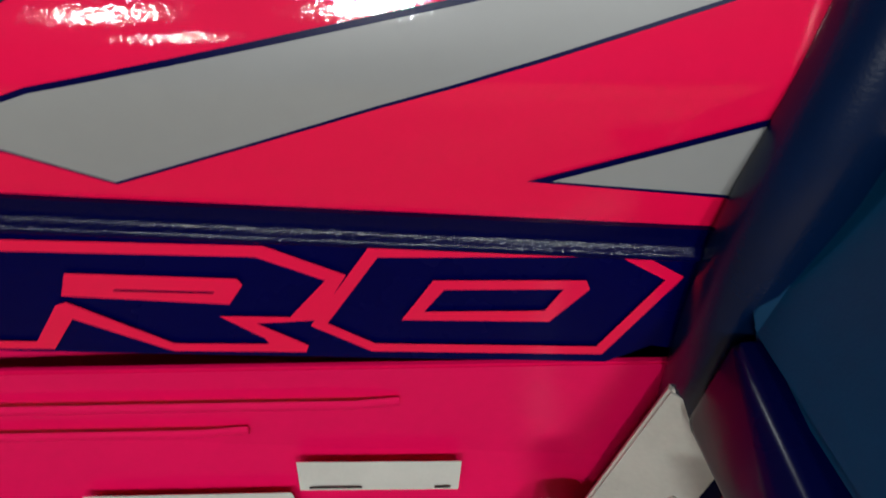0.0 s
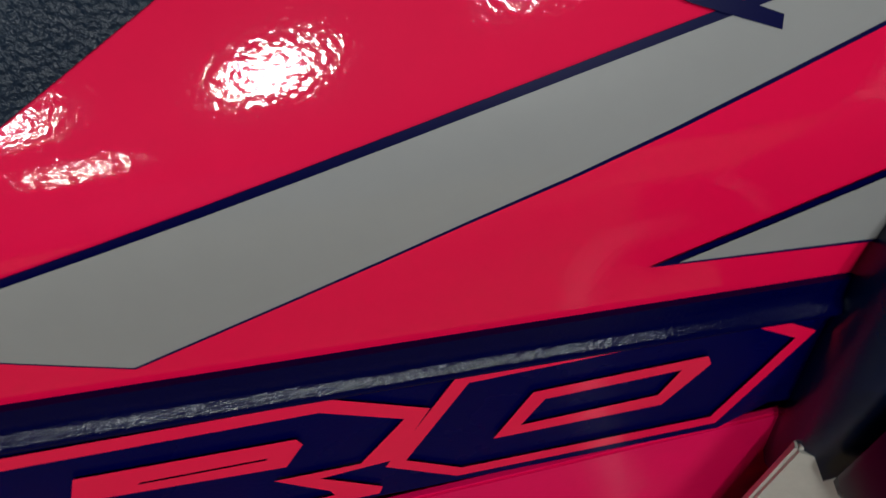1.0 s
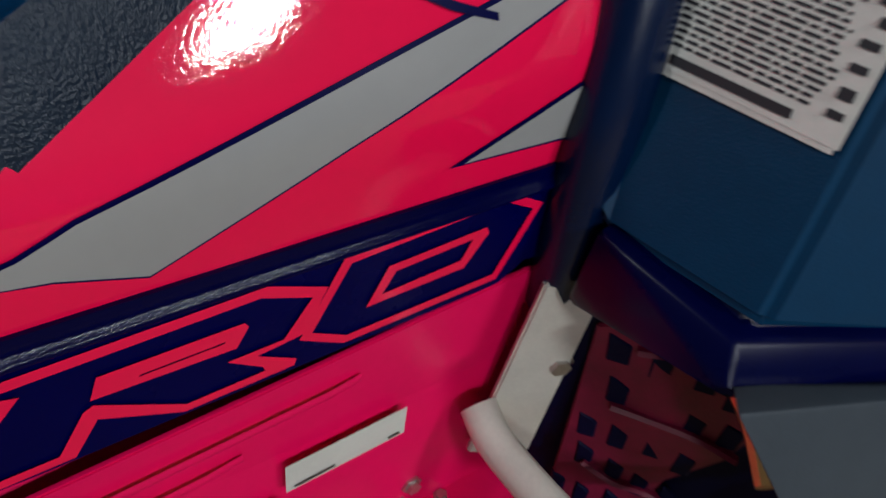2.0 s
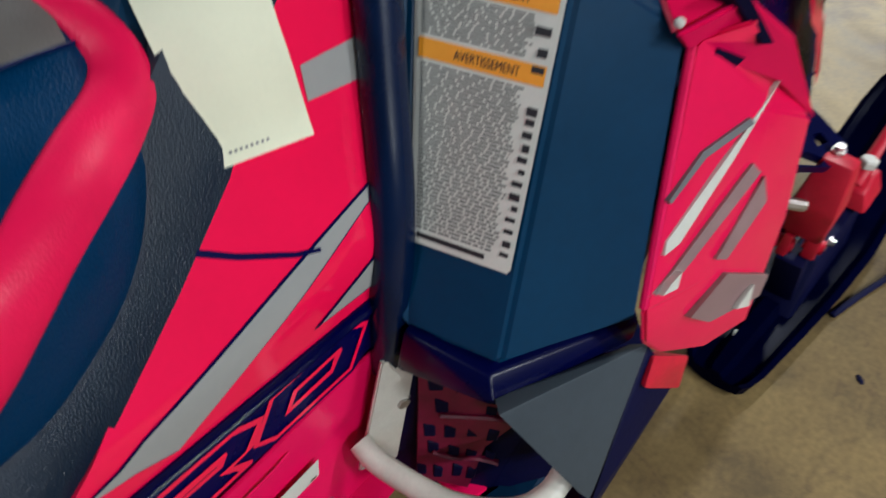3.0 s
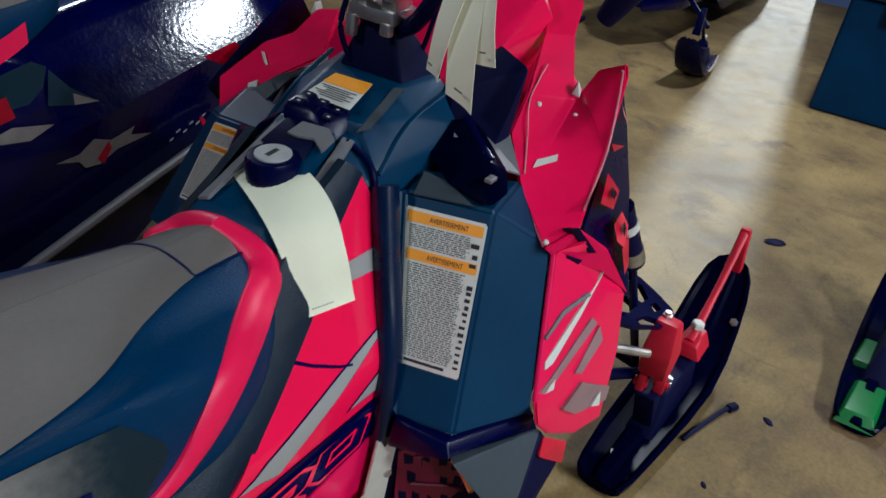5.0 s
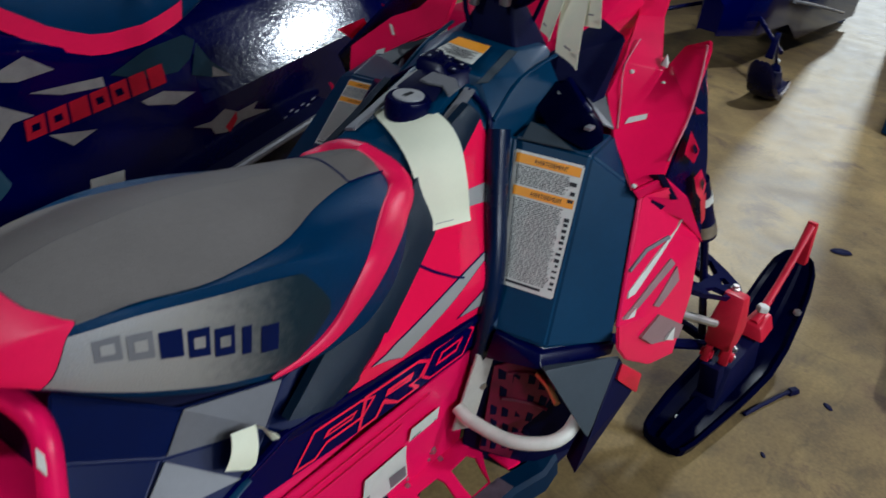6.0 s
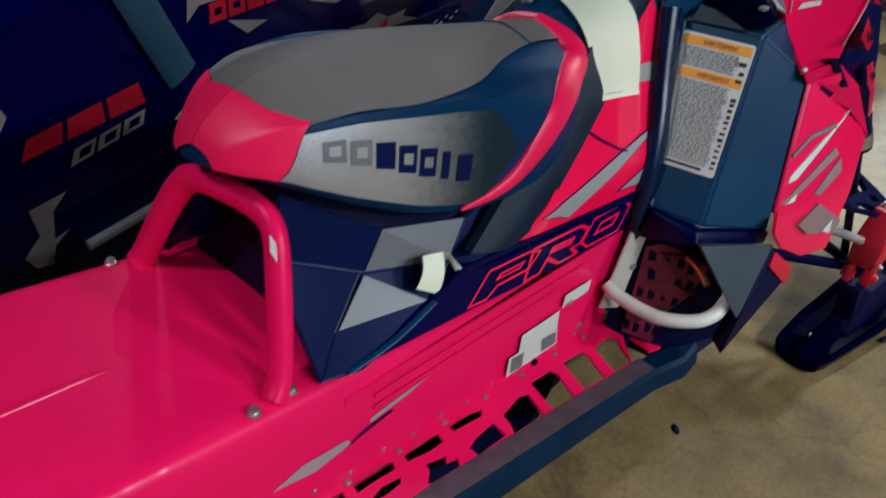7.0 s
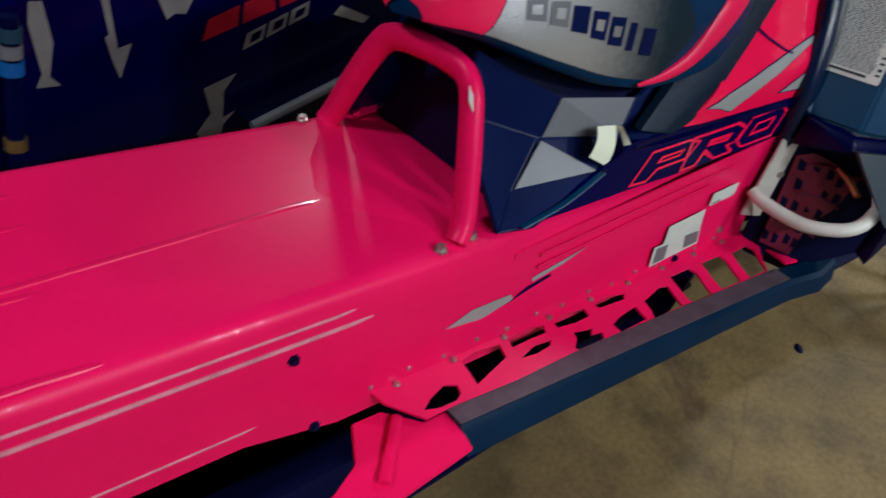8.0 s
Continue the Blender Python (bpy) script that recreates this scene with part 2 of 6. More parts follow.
def hull(pts, bevel=0.004, seg=2):
    bm = bmesh.new()
    for p in pts:
        bm.verts.new(p)
    res = bmesh.ops.convex_hull(bm, input=bm.verts[:])
    junk = list({g for g in res["geom_interior"] + res["geom_unused"] if isinstance(g, bmesh.types.BMVert)})
    if junk:
        bmesh.ops.delete(bm, geom=junk, context="VERTS")
    bmesh.ops.dissolve_limit(bm, angle_limit=radians(4), verts=bm.verts[:], edges=bm.edges[:])
    if bevel:
        bmesh.ops.bevel(bm, geom=bm.edges[:], offset=bevel, segments=seg, affect="EDGES", profile=0.6, clamp_overlap=True)
    return bm


def box(a, b, bevel=0.003, seg=2):
    return hull([(x, y, z) for x in (a[0], b[0]) for y in (a[1], b[1]) for z in (a[2], b[2])], bevel, seg)


def loft(rings, cap=True, closed=True):
    bm = bmesh.new()
    rows = [[bm.verts.new(p) for p in ring] for ring in rings]
    n = len(rows[0])
    for a, b in zip(rows, rows[1:]):
        for i in range(n if closed else n - 1):
            j = (i + 1) % n
            bm.faces.new((a[i], a[j], b[j], b[i]))
    if cap and closed:
        bm.faces.new(rows[0])
        bm.faces.new(rows[-1])
    return bm


def smooth_path(pts, steps=6):
    pts = [Vector(p) for p in pts]
    out = []
    for i in range(len(pts) - 1):
        p0, p1, p2, p3 = pts[max(i - 1, 0)], pts[i], pts[i + 1], pts[min(i + 2, len(pts) - 1)]
        for k in range(steps):
            u = k / steps
            out.append(0.5 * (2 * p1 + (p2 - p0) * u + (2 * p0 - 5 * p1 + 4 * p2 - p3) * u * u + (3 * p1 - p0 - 3 * p2 + p3) * u ** 3))
    out.append(pts[-1])
    return out


def tube(pts, r, n=10, steps=6, up=(0, 0, 1), flat=1.0, taper=None):
    """A rounded bar swept along a smooth path. flat: thickness over width; taper: radius factors along the path."""
    path = smooth_path(pts, steps) if steps > 1 else [Vector(p) for p in pts]
    rings = []
    for i, p in enumerate(path):
        d = (path[min(i + 1, len(path) - 1)] - path[max(i - 1, 0)]).normalized()
        side = d.cross(up(p) if callable(up) else Vector(up))
        if side.length < 1e-4:
            side = d.cross(Vector((1, 0, 0)))
        side.normalize()
        top = side.cross(d)
        k = r
        if taper:
            f = i / (len(path) - 1) * (len(taper) - 1)
            j = min(int(f), len(taper) - 2)
            k = r * (taper[j] * (1 - f + j) + taper[j + 1] * (f - j))
        rings.append([p + side * (k * math.cos(a)) + top * (k * flat * math.sin(a)) for a in (2 * math.pi * q / n for q in range(n))])
    return loft(rings)


def turned(profile, n=24):
    """A body of revolution about z from (radius, z) pairs."""
    return loft([[(r * math.cos(2 * math.pi * k / n), r * math.sin(2 * math.pi * k / n), z) for k in range(n)] for r, z in profile])


def moved(bm, m):
    bmesh.ops.transform(bm, matrix=m, verts=bm.verts[:])
    return bm


def joined(*bms):
    out = bmesh.new()
    for b in bms:
        me = bpy.data.meshes.new("tmp")
        b.to_mesh(me)
        b.free()
        out.from_mesh(me)
        bpy.data.meshes.remove(me)
    return out


def plate(pts, thick=0.006, bevel=0.0015, faces=None):
    """A bent sheet: faces over points, given thickness; its rim is eased."""
    bm = bmesh.new()
    vs = [bm.verts.new(p) for p in pts]
    for f in (faces or [range(len(pts))]):
        bm.faces.new([vs[i] for i in f])
    bmesh.ops.recalc_face_normals(bm, faces=bm.faces[:])
    bmesh.ops.solidify(bm, geom=bm.faces[:], thickness=thick)
    if bevel:
        bmesh.ops.bevel(bm, geom=[e for e in bm.edges if len(e.link_faces) == 2 and e.calc_face_angle() > 0.25], offset=bevel, segments=2, affect="EDGES", clamp_overlap=True)
    return bm


def flip(bm, s):
    if s < 0:
        bmesh.ops.transform(bm, matrix=Matrix.Diagonal((1, -1, 1, 1)), verts=bm.verts[:])
        bmesh.ops.reverse_faces(bm, faces=bm.faces[:])
    return bm


def poly2d(outline, holes=(), cuts=3):
    """A flat polygon with holes in the plane (u, v, 0), cut into small faces."""
    from mathutils.geometry import tessellate_polygon
    loops = [[Vector((u, v, 0)) for u, v in loop] for loop in (outline, *holes)]
    tris = tessellate_polygon(loops)
    bm = bmesh.new()
    vs = [bm.verts.new(p) for loop in loops for p in loop]
    for a, b, c in tris:
        try:
            bm.faces.new((vs[a], vs[b], vs[c]))
        except ValueError:
            pass
    if cuts:
        bmesh.ops.subdivide_edges(bm, edges=bm.edges[:], cuts=cuts, use_grid_fill=True)
    return bm


def side_y(x, z):
    """The right flank of the tank and side panel: y over x and z."""
    u = 0.5 * ((z - 0.64) + math.sqrt((z - 0.64) ** 2 + 0.0002))
    return -0.1969 - 0.0148 * x + u * (0.7282 - 0.5 * u - 0.7275 * x)


def drape(outline, holes=(), off=0.001, cuts=3, thick=0.0, shape=side_y):
    bm = poly2d(outline, holes, cuts)
    for v in bm.verts:
        x, z = v.co.x, v.co.y
        v.co = (x, shape(x, z) - off, z)
    if thick:
        bmesh.ops.recalc_face_normals(bm, faces=bm.faces[:])
        if sum(f.normal.y for f in bm.faces) > 0:
            bmesh.ops.reverse_faces(bm, faces=bm.faces[:])
        bmesh.ops.solidify(bm, geom=bm.faces[:], thickness=thick)
    return bm


def ring(outline, width):
    """The outline moved inwards by width (a counter-clockwise or clockwise loop)."""
    n = len(outline)
    turn = sum(outline[i][0] * outline[(i + 1) % n][1] - outline[(i + 1) % n][0] * outline[i][1] for i in range(n))
    s = 1 if turn > 0 else -1
    out = []
    for i in range(n):
        p0, p, p1 = (Vector(outline[k % n]) for k in (i - 1, i, i + 1))
        a, b = (p - p0).normalized(), (p1 - p).normalized()
        na, nb = Vector((-a.y, a.x)) * s, Vector((-b.y, b.x)) * s
        m = (na + nb).normalized()
        out.append(tuple(p + m * (width / max(0.35, m.dot(na)))))
    return out


def patch(c, u, v):
    """A point on the four-cornered patch c (top left, top right, bottom left, bottom right)."""
    tl, tr, bl, br = (Vector(p) for p in c)
    return (tl * (1 - u) + tr * u) * (1 - v) + (bl * (1 - u) + br * u) * v


def on_patch(c, rects, off):
    """Flat rectangles (u0, v0, u1, v1) lying on a patch, raised by off."""
    tl, tr, bl, br = (Vector(p) for p in c)
    nrm = (tr - tl).cross(bl - tl).normalized()
    if nrm.z < 0:
        nrm = -nrm
    bm = bmesh.new()
    fine = []
    for u0, v0, u1, v1 in rects:
        nu, nv = max(1, round((u1 - u0) / 0.12)), max(1, round((v1 - v0) / 0.12))
        fine += [(u0 + (u1 - u0) * i / nu, v0 + (v1 - v0) * j / nv, u0 + (u1 - u0) * (i + 1) / nu, v0 + (v1 - v0) * (j + 1) / nv) for i in range(nu) for j in range(nv)]
    for u0, v0, u1, v1 in fine:
        bm.faces.new([bm.verts.new(patch(c, u, v) + nrm * off) for u, v in ((u0, v0), (u1, v0), (u1, v1), (u0, v1))])
    return bm


def lettering(text, c, u0, v0, u1, v1, off):
    """Words set on a patch."""
    cu = bpy.data.curves.new("words", "FONT")
    cu.body = text
    ob = bpy.data.objects.new("words", cu)
    scene.collection.objects.link(ob)
    me = bpy.data.meshes.new_from_object(ob.evaluated_get(bpy.context.evaluated_depsgraph_get()))
    bpy.data.objects.remove(ob)
    bm = bmesh.new()
    bm.from_mesh(me)
    bpy.data.meshes.remove(me)
    xs, ys = [v.co.x for v in bm.verts], [v.co.y for v in bm.verts]
    ax, bx, ay, by = min(xs), max(xs), min(ys), max(ys)
    tl, tr, bl, br = (Vector(p) for p in c)
    nrm = (tr - tl).cross(bl - tl).normalized()
    nrm = -nrm if nrm.z < 0 else nrm
    for v in bm.verts:
        u = u0 + (v.co.x - ax) / (bx - ax) * (u1 - u0)
        w = v1 - (v.co.y - ay) / (by - ay) * (v1 - v0)
        v.co = patch(c, u, w) + nrm * off
    return bm


def thing(name, m, label, category, group=""):
    ob = new(name)
    ob.empty_display_size = 0.1
    ob.matrix_world = m
    return tagged(ob, label, category, group)


# ---- the room ----
def slab(name, a, b, mat, label=""):
    ob = part(name, box(a, b, 0), mat)
    return tagged(ob, label, kind="structure")


X0, X1, Y0, Y1 = -4.5, 7.3, -7.6, 4.8
slab("floor", (X0 - 0.2, Y0 - 0.2, -0.15), (X1 + 0.2, Y1 + 0.2, 0), CONCRETE, "stained tan concrete workshop floor")
slab("ceiling", (X0 - 0.2, Y0 - 0.2, CEIL), (X1 + 0.2, Y1 + 0.2, CEIL + 0.15), CEILPAINT, "plain painted ceiling")
slab("wall_west", (X0 - 0.2, Y0 - 0.2, 0), (X0, Y1 + 0.2, CEIL), WALLPAINT, "plain grey painted wall")
slab("wall_south", (X0, Y0 - 0.2, 0), (X1, Y0, CEIL), WALLPAINT, "plain grey painted wall")
slab("wall_north", (X0, Y1, 0), (X1, Y1 + 0.2, CEIL), WALLPAINT, "plain grey painted wall")
DA, DB, DH = -0.06, 0.38, 2.5
wall_e = part("wall_east", joined(box((X1, Y0 - 0.2, 0), (X1 + 0.2, DA, CEIL), 0), box((X1, DB, 0), (X1 + 0.2, Y1 + 0.2, CEIL), 0), box((X1, DA, DH), (X1 + 0.2, DB, CEIL), 0)), WALLPAINT)
tagged(wall_e, "plain grey painted wall with a narrow doorway", kind="structure")
slab("ground", (X1 + 0.2, -40, -0.15), (90, 40, -0.002), CONCRETE, "concrete yard outside the doorway")
door = thing("door_1", pose(X1, 0, 0), "grey sliding door left ajar to daylight", "door")
door["kind"] = "structure"
part("leaf", box((-0.07, DB + 0.005, 0.02), (-0.02, DB + 1.25, DH + 0.05), 0.004), GREYPL, door)
part("track_rail", box((-0.09, DA - 0.1, DH + 0.055), (-0.005, DB + 1.3, DH + 0.11), 0.004), METAL, door)
part("door_handle", box((-0.10, DB + 0.08, 0.95), (-0.072, DB + 0.11, 1.15), 0.006), METAL, door)
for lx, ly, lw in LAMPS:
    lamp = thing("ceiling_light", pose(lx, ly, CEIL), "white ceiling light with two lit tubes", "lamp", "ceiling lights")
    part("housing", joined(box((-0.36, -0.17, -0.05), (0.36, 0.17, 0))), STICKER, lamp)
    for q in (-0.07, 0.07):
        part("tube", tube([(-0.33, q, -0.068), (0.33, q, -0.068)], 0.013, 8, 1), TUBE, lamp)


# ---- snowmobile ----
def lerp(xs, ys, x):
    return float(np.interp(x, xs, ys))


def top_z(x):
    return 0.484 - 0.09 * x


def board_z(x):
    return 0.2607 - 0.10 * x


SX = [-0.541, -0.534, -0.516, -0.490, -0.462, -0.400, -0.300, -0.200, -0.100, -0.020, 0.055, 0.100]
SEAT = [  # half-widths and heights of the seat's crown, shoulder, side edge and hem along it
    ([0.0] * 12, [0.786, 0.800, 0.819, 0.838, 0.851, 0.864, 0.868, 0.860, 0.850, 0.842, 0.838, 0.828]),
    ([0.022, 0.034, 0.052, 0.071, 0.086, 0.108, 0.130, 0.126, 0.110, 0.096, 0.086, 0.072], [0.784, 0.797, 0.813, 0.828, 0.836, 0.841, 0.838, 0.832, 0.824, 0.816, 0.808, 0.797]),
    ([0.030, 0.046, 0.068, 0.088, 0.105, 0.129, 0.153, 0.163, 0.168, 0.160, 0.118, 0.084], [0.780, 0.789, 0.802, 0.817, 0.826, 0.834, 0.830, 0.815, 0.790, 0.772, 0.778, 0.784]),
    ([0.034, 0.054, 0.080, 0.103, 0.121, 0.144, 0.162, 0.172, 0.172, 0.158, 0.124, 0.090], [0.774, 0.776, 0.777, 0.772, 0.762, 0.738, 0.703, 0.684, 0.680, 0.698, 0.735, 0.765]),
    ([0.022, 0.036, 0.058, 0.078, 0.096, 0.115, 0.130, 0.140, 0.145, 0.135, 0.110, 0.080], [0.770, 0.768, 0.764, 0.757, 0.746, 0.720, 0.685, 0.668, 0.665, 0.685, 0.715, 0.745]),
]


def eased(xs, ys, x):
    """A smooth curve through the points that never overshoots them."""
    x = min(max(x, xs[0]), xs[-1])
    i = min(int(np.searchsorted(xs, x, side="right")) - 1, len(xs) - 2)
    d = [(ys[k + 1] - ys[k]) / (xs[k + 1] - xs[k]) for k in range(len(xs) - 1)]

    def slope(k):
        if k in (0, len(xs) - 1):
            return d[min(k, len(d) - 1)]
        return 0.0 if d[k - 1] * d[k] <= 0 else 2 * d[k - 1] * d[k] / (d[k - 1] + d[k])
    h = xs[i + 1] - xs[i]
    u = (x - xs[i]) / h
    return ys[i] * (1 + 2 * u) * (1 - u) ** 2 + ys[i + 1] * u * u * (3 - 2 * u) + h * (slope(i) * u * (1 - u) ** 2 - slope(i + 1) * u * u * (1 - u))


def seat_point(x, v, s=-1):
    """A point of the seat's skin: v runs 0 crown, 1 shoulder, 2 side edge, 3 hem, 4 underside, rounded between them."""
    rows = [(eased(SX, w, x), eased(SX, z, x)) for w, z in SEAT]
    rows = [(-rows[1][0], rows[1][1])] + rows + [(rows[4][0] * 0.6, rows[4][1] - 0.004)]
    j = min(int(v), 3)
    f = v - j
    p0, p1, p2, p3 = (Vector(rows[j + k]) for k in range(4))
    p = 0.5 * (2 * p1 + (p2 - p0) * f + (2 * p0 - 5 * p1 + 4 * p2 - p3) * f * f + (3 * p1 - p0 - 3 * p2 + p3) * f ** 3)
    # the far flank sits a little lower and closer in, as the cushion leans
    lean = min(1.0, v) if s > 0 else 0.0
    return Vector((x, s * max(0.0, p.x) * (1 - 0.10 * lean), p.y - 0.010 * lean))


def seat_normal(x, v, s):
    """The skin's outward normal."""
    e = 0.01
    a = seat_point(min(max(x + e, -0.540), 0.099), v, s) - seat_point(min(max(x - e, -0.540), 0.099), v, s)
    b = seat_point(x, min(v + 0.08, 4), s) - seat_point(x, max(v - 0.08, 0), s)
    nr = a.cross(b)
    nr = nr.normalized() if nr.length > 1e-9 else Vector((0, 0, 1))
    return -nr if nr.dot(seat_point(x, v, s) - Vector((x, 0, 0.74))) < 0 else nr


def seat_skin(x_of, vs, off, s, n=26):
    """A cover on the seat: x_of(k, v) gives x for k in 0..1; raised by off along the skin's normal."""
    rows = []
    for v in vs:
        xs = [x_of(i / n, v) for i in range(n + 1)]
        rows.append([seat_point(x, v, s) + seat_normal(x, v, s) * off for x in xs])
    return loft(rows, cap=False, closed=False)


def steps(a, b, n):
    return [a + (b - a) * i / n for i in range(n + 1)]


def bolt(r=0.007, h=0.006):
    bm = turned([(r * 1.5, 0), (r * 1.5, h * 0.35), (r, h * 0.4), (r, h), (r * 0.5, h)], 6)
    return bm


def snowmobile(m, red, label, seat_red=REDVINYL, paint=RED, film=FILM, cast=REDDARK):
    sled = thing("snowmobile", m, label, "snowmobile", "parked snowmobiles")
    lacquer = GLOSSRED

    # tunnel: a folded sheet with eased shoulders, flared foot and raised beads
    prof = [(0.0, 0.0), (0.168, 0.0), (0.181, -0.002), (0.188, -0.007), (0.1935, -0.016), (0.197, -0.028), (0.2, -0.05)]
    rings = []
    for x in [-1.75, -1.3, -1.0, -0.88, -0.75, -0.70, -0.45, -0.2, 0.0, 0.2]:
        zt = top_z(x)
        low = board_z(x) if x > -0.76 else zt - 0.185
        half = [(y, zt + dz) for y, dz in prof] + [(0.2, low), (0.194, low), (0.194, zt - 0.05), (0.18, zt - 0.012), (0.0, zt - 0.008)]
        rings.append([(x, -y, z) for y, z in half] + [(x, y, z) for y, z in half[-2:0:-1]])
    tunnel = part("tunnel", loft(rings), paint, sled, "", 30)
    for y0, y, xe in ((-0.078, -0.021, -0.655), (-0.096, -0.057, -1.0), (0.060, 0.060, -0.975), (0.124, 0.124, -0.97), (-0.176, -0.176, -1.005)):
        part("bead", tube([(-1.7, y0, top_z(-1.7)), (xe - 0.06, y, top_z(xe - 0.06)), (xe, y, top_z(xe) - 0.003)], 0.005, 8, 1, flat=0.45), BEADRED if red else paint, tunnel)
    # side beads carry their highlight lines as pale colour
    for y, dz, r, x0, x1 in ((0.1978, -0.029, 0.0020, -1.7, -0.725), (0.2, -0.047, 0.0028, -1.7, -0.705), (0.2, -0.158, 0.0018, -1.3, -0.85)):
        for s in (-1, 1):
            part("bead", tube([(x0, s * y, top_z(x0) + dz), (x1 - 0.03, s * y, top_z(x1 - 0.03) + dz), (x1, s * (y - 0.003), top_z(x1) + dz)], r, 10, 1), EDGEGLINT if red else paint, tunnel, "bead with a painted glint along its crest")
    for s in (-1, 1):
        sp = [(-0.47, -0.1995, 0.497), (0.200, -0.1995, 0.498), (0.215, -0.1995, board_z(0.2)), (-0.47, -0.1995, top_z(-0.47) - 0.05)]
        part("side_plate", flip(plate(sp, 0.004, 0.001), s), paint, tunnel)
    for s in (-1, 1):
        for x0, x1, z in ((-0.42, 0.07, 0.475), (-0.42, 0.0, 0.4535)):
            part("bead", flip(tube([(x0, -0.2032, z), (x1 - 0.02, -0.2032, z), (x1, -0.2015, z)], 0.0034, 8, 1, up=(0, -1, 0), flat=0.25), s), paint, tunnel)
    # raised cover ahead of the grab bar
    cover = loft([[(x, w * math.cos(a), top_z(x) - 0.004 + h * max(0.0, math.sin(a))) for a in (2 * math.pi * k / 28 for k in range(28))]
                  for x, w, h in ((-0.66, 0.02, 0.0045), (-0.63, 0.09, 0.006), (-0.58, 0.14, 0.009), (-0.52, 0.16, 0.013), (-0.44, 0.17, 0.017), (-0.36, 0.17, 0.019))])
    part("cover", cover, paint, tunnel)
    # snow flap and track
    part("snow_flap", plate([(-1.74, -0.2, top_z(-1.74)), (-1.74, 0.2, top_z(-1.74)), (-1.86, 0.2, 0.22), (-1.86, -0.2, 0.22)], 0.006), MATTE, sled)
    loop = [(0.15, 0.30), (0.05, 0.10), (-0.15, 0.028), (-1.45, 0.028), (-1.62, 0.12), (-1.66, 0.30), (-1.55, 0.40), (-0.6, 0.38), (0.0, 0.39)]
    belt = smooth_path([(x, 0, z) for x, z in loop + loop[:1]], 6)[:-1]
    mid = Vector((-0.75, 0, 0.22))
    inner = [p + (mid - p).normalized() * 0.012 for p in belt]
    bm = bmesh.new()
    rows = []
    for p, q in zip(belt, inner):
        rows.append([bm.verts.new((a.x, y, a.z)) for a, y in ((p, -0.193), (p, 0.193), (q, 0.193), (q, -0.193))])
    for i, a in enumerate(rows):
        b = rows[(i + 1) % len(rows)]
        for k in range(4):
            bm.faces.new((a[k], a[(k + 1) % 4], b[(k + 1) % 4], b[k]))
    track = part("track", bm, MATTE, sled, "black rubber drive track")
    for i in range(0, len(belt), 2):
        p = belt[i]
        d = (p - mid).normalized()
        for y0, y1 in ((-0.192, -0.075), (-0.05, 0.05), (0.075, 0.192)):
            e = Vector((d.z, 0, -d.x)) * 0.008
            pts = [Vector((q.x, y, q.z)) for y in (y0, y1) for q in (p - e, p + e, p + d * 0.022 - e * 0.6, p + d * 0.022 + e * 0.6)]
            if min(q.z for q in pts) > 0.004 and not (p.z > 0.36):
                part("lug", hull(pts, 0), MATTE, track)
    part("rail_beam", hull([(-1.45, -0.16, 0.045), (-0.10, -0.16, 0.045), (-0.02, -0.16, 0.12), (-1.40, -0.16, 0.20), (-1.45, -0.10, 0.045), (-0.10, -0.10, 0.045), (-0.02, -0.10, 0.12), (-1.40, -0.10, 0.20)], 0.006), MATTE, sled)
    part("rail_beam", box((-1.35, 0.10, 0.05), (0.0, 0.12, 0.10)), MATTE, sled)

    for s in (-1, 1):
        # running board: stamped sheet with open holes, a diagonal strap, worn edge rail, end bracket
        inner_y = lambda x: lerp([-0.7, 0.25], [-0.248, -0.302], x)
        sheet_out = [(-0.700, -0.199), (0.235, -0.199), (0.232, -0.240), (0.170, inner_y(0.17) - 0.008), (-0.30, inner_y(-0.30) - 0.008), (-0.598, inner_y(-0.598) - 0.008), (-0.650, -0.262), (-0.690, -0.222)]
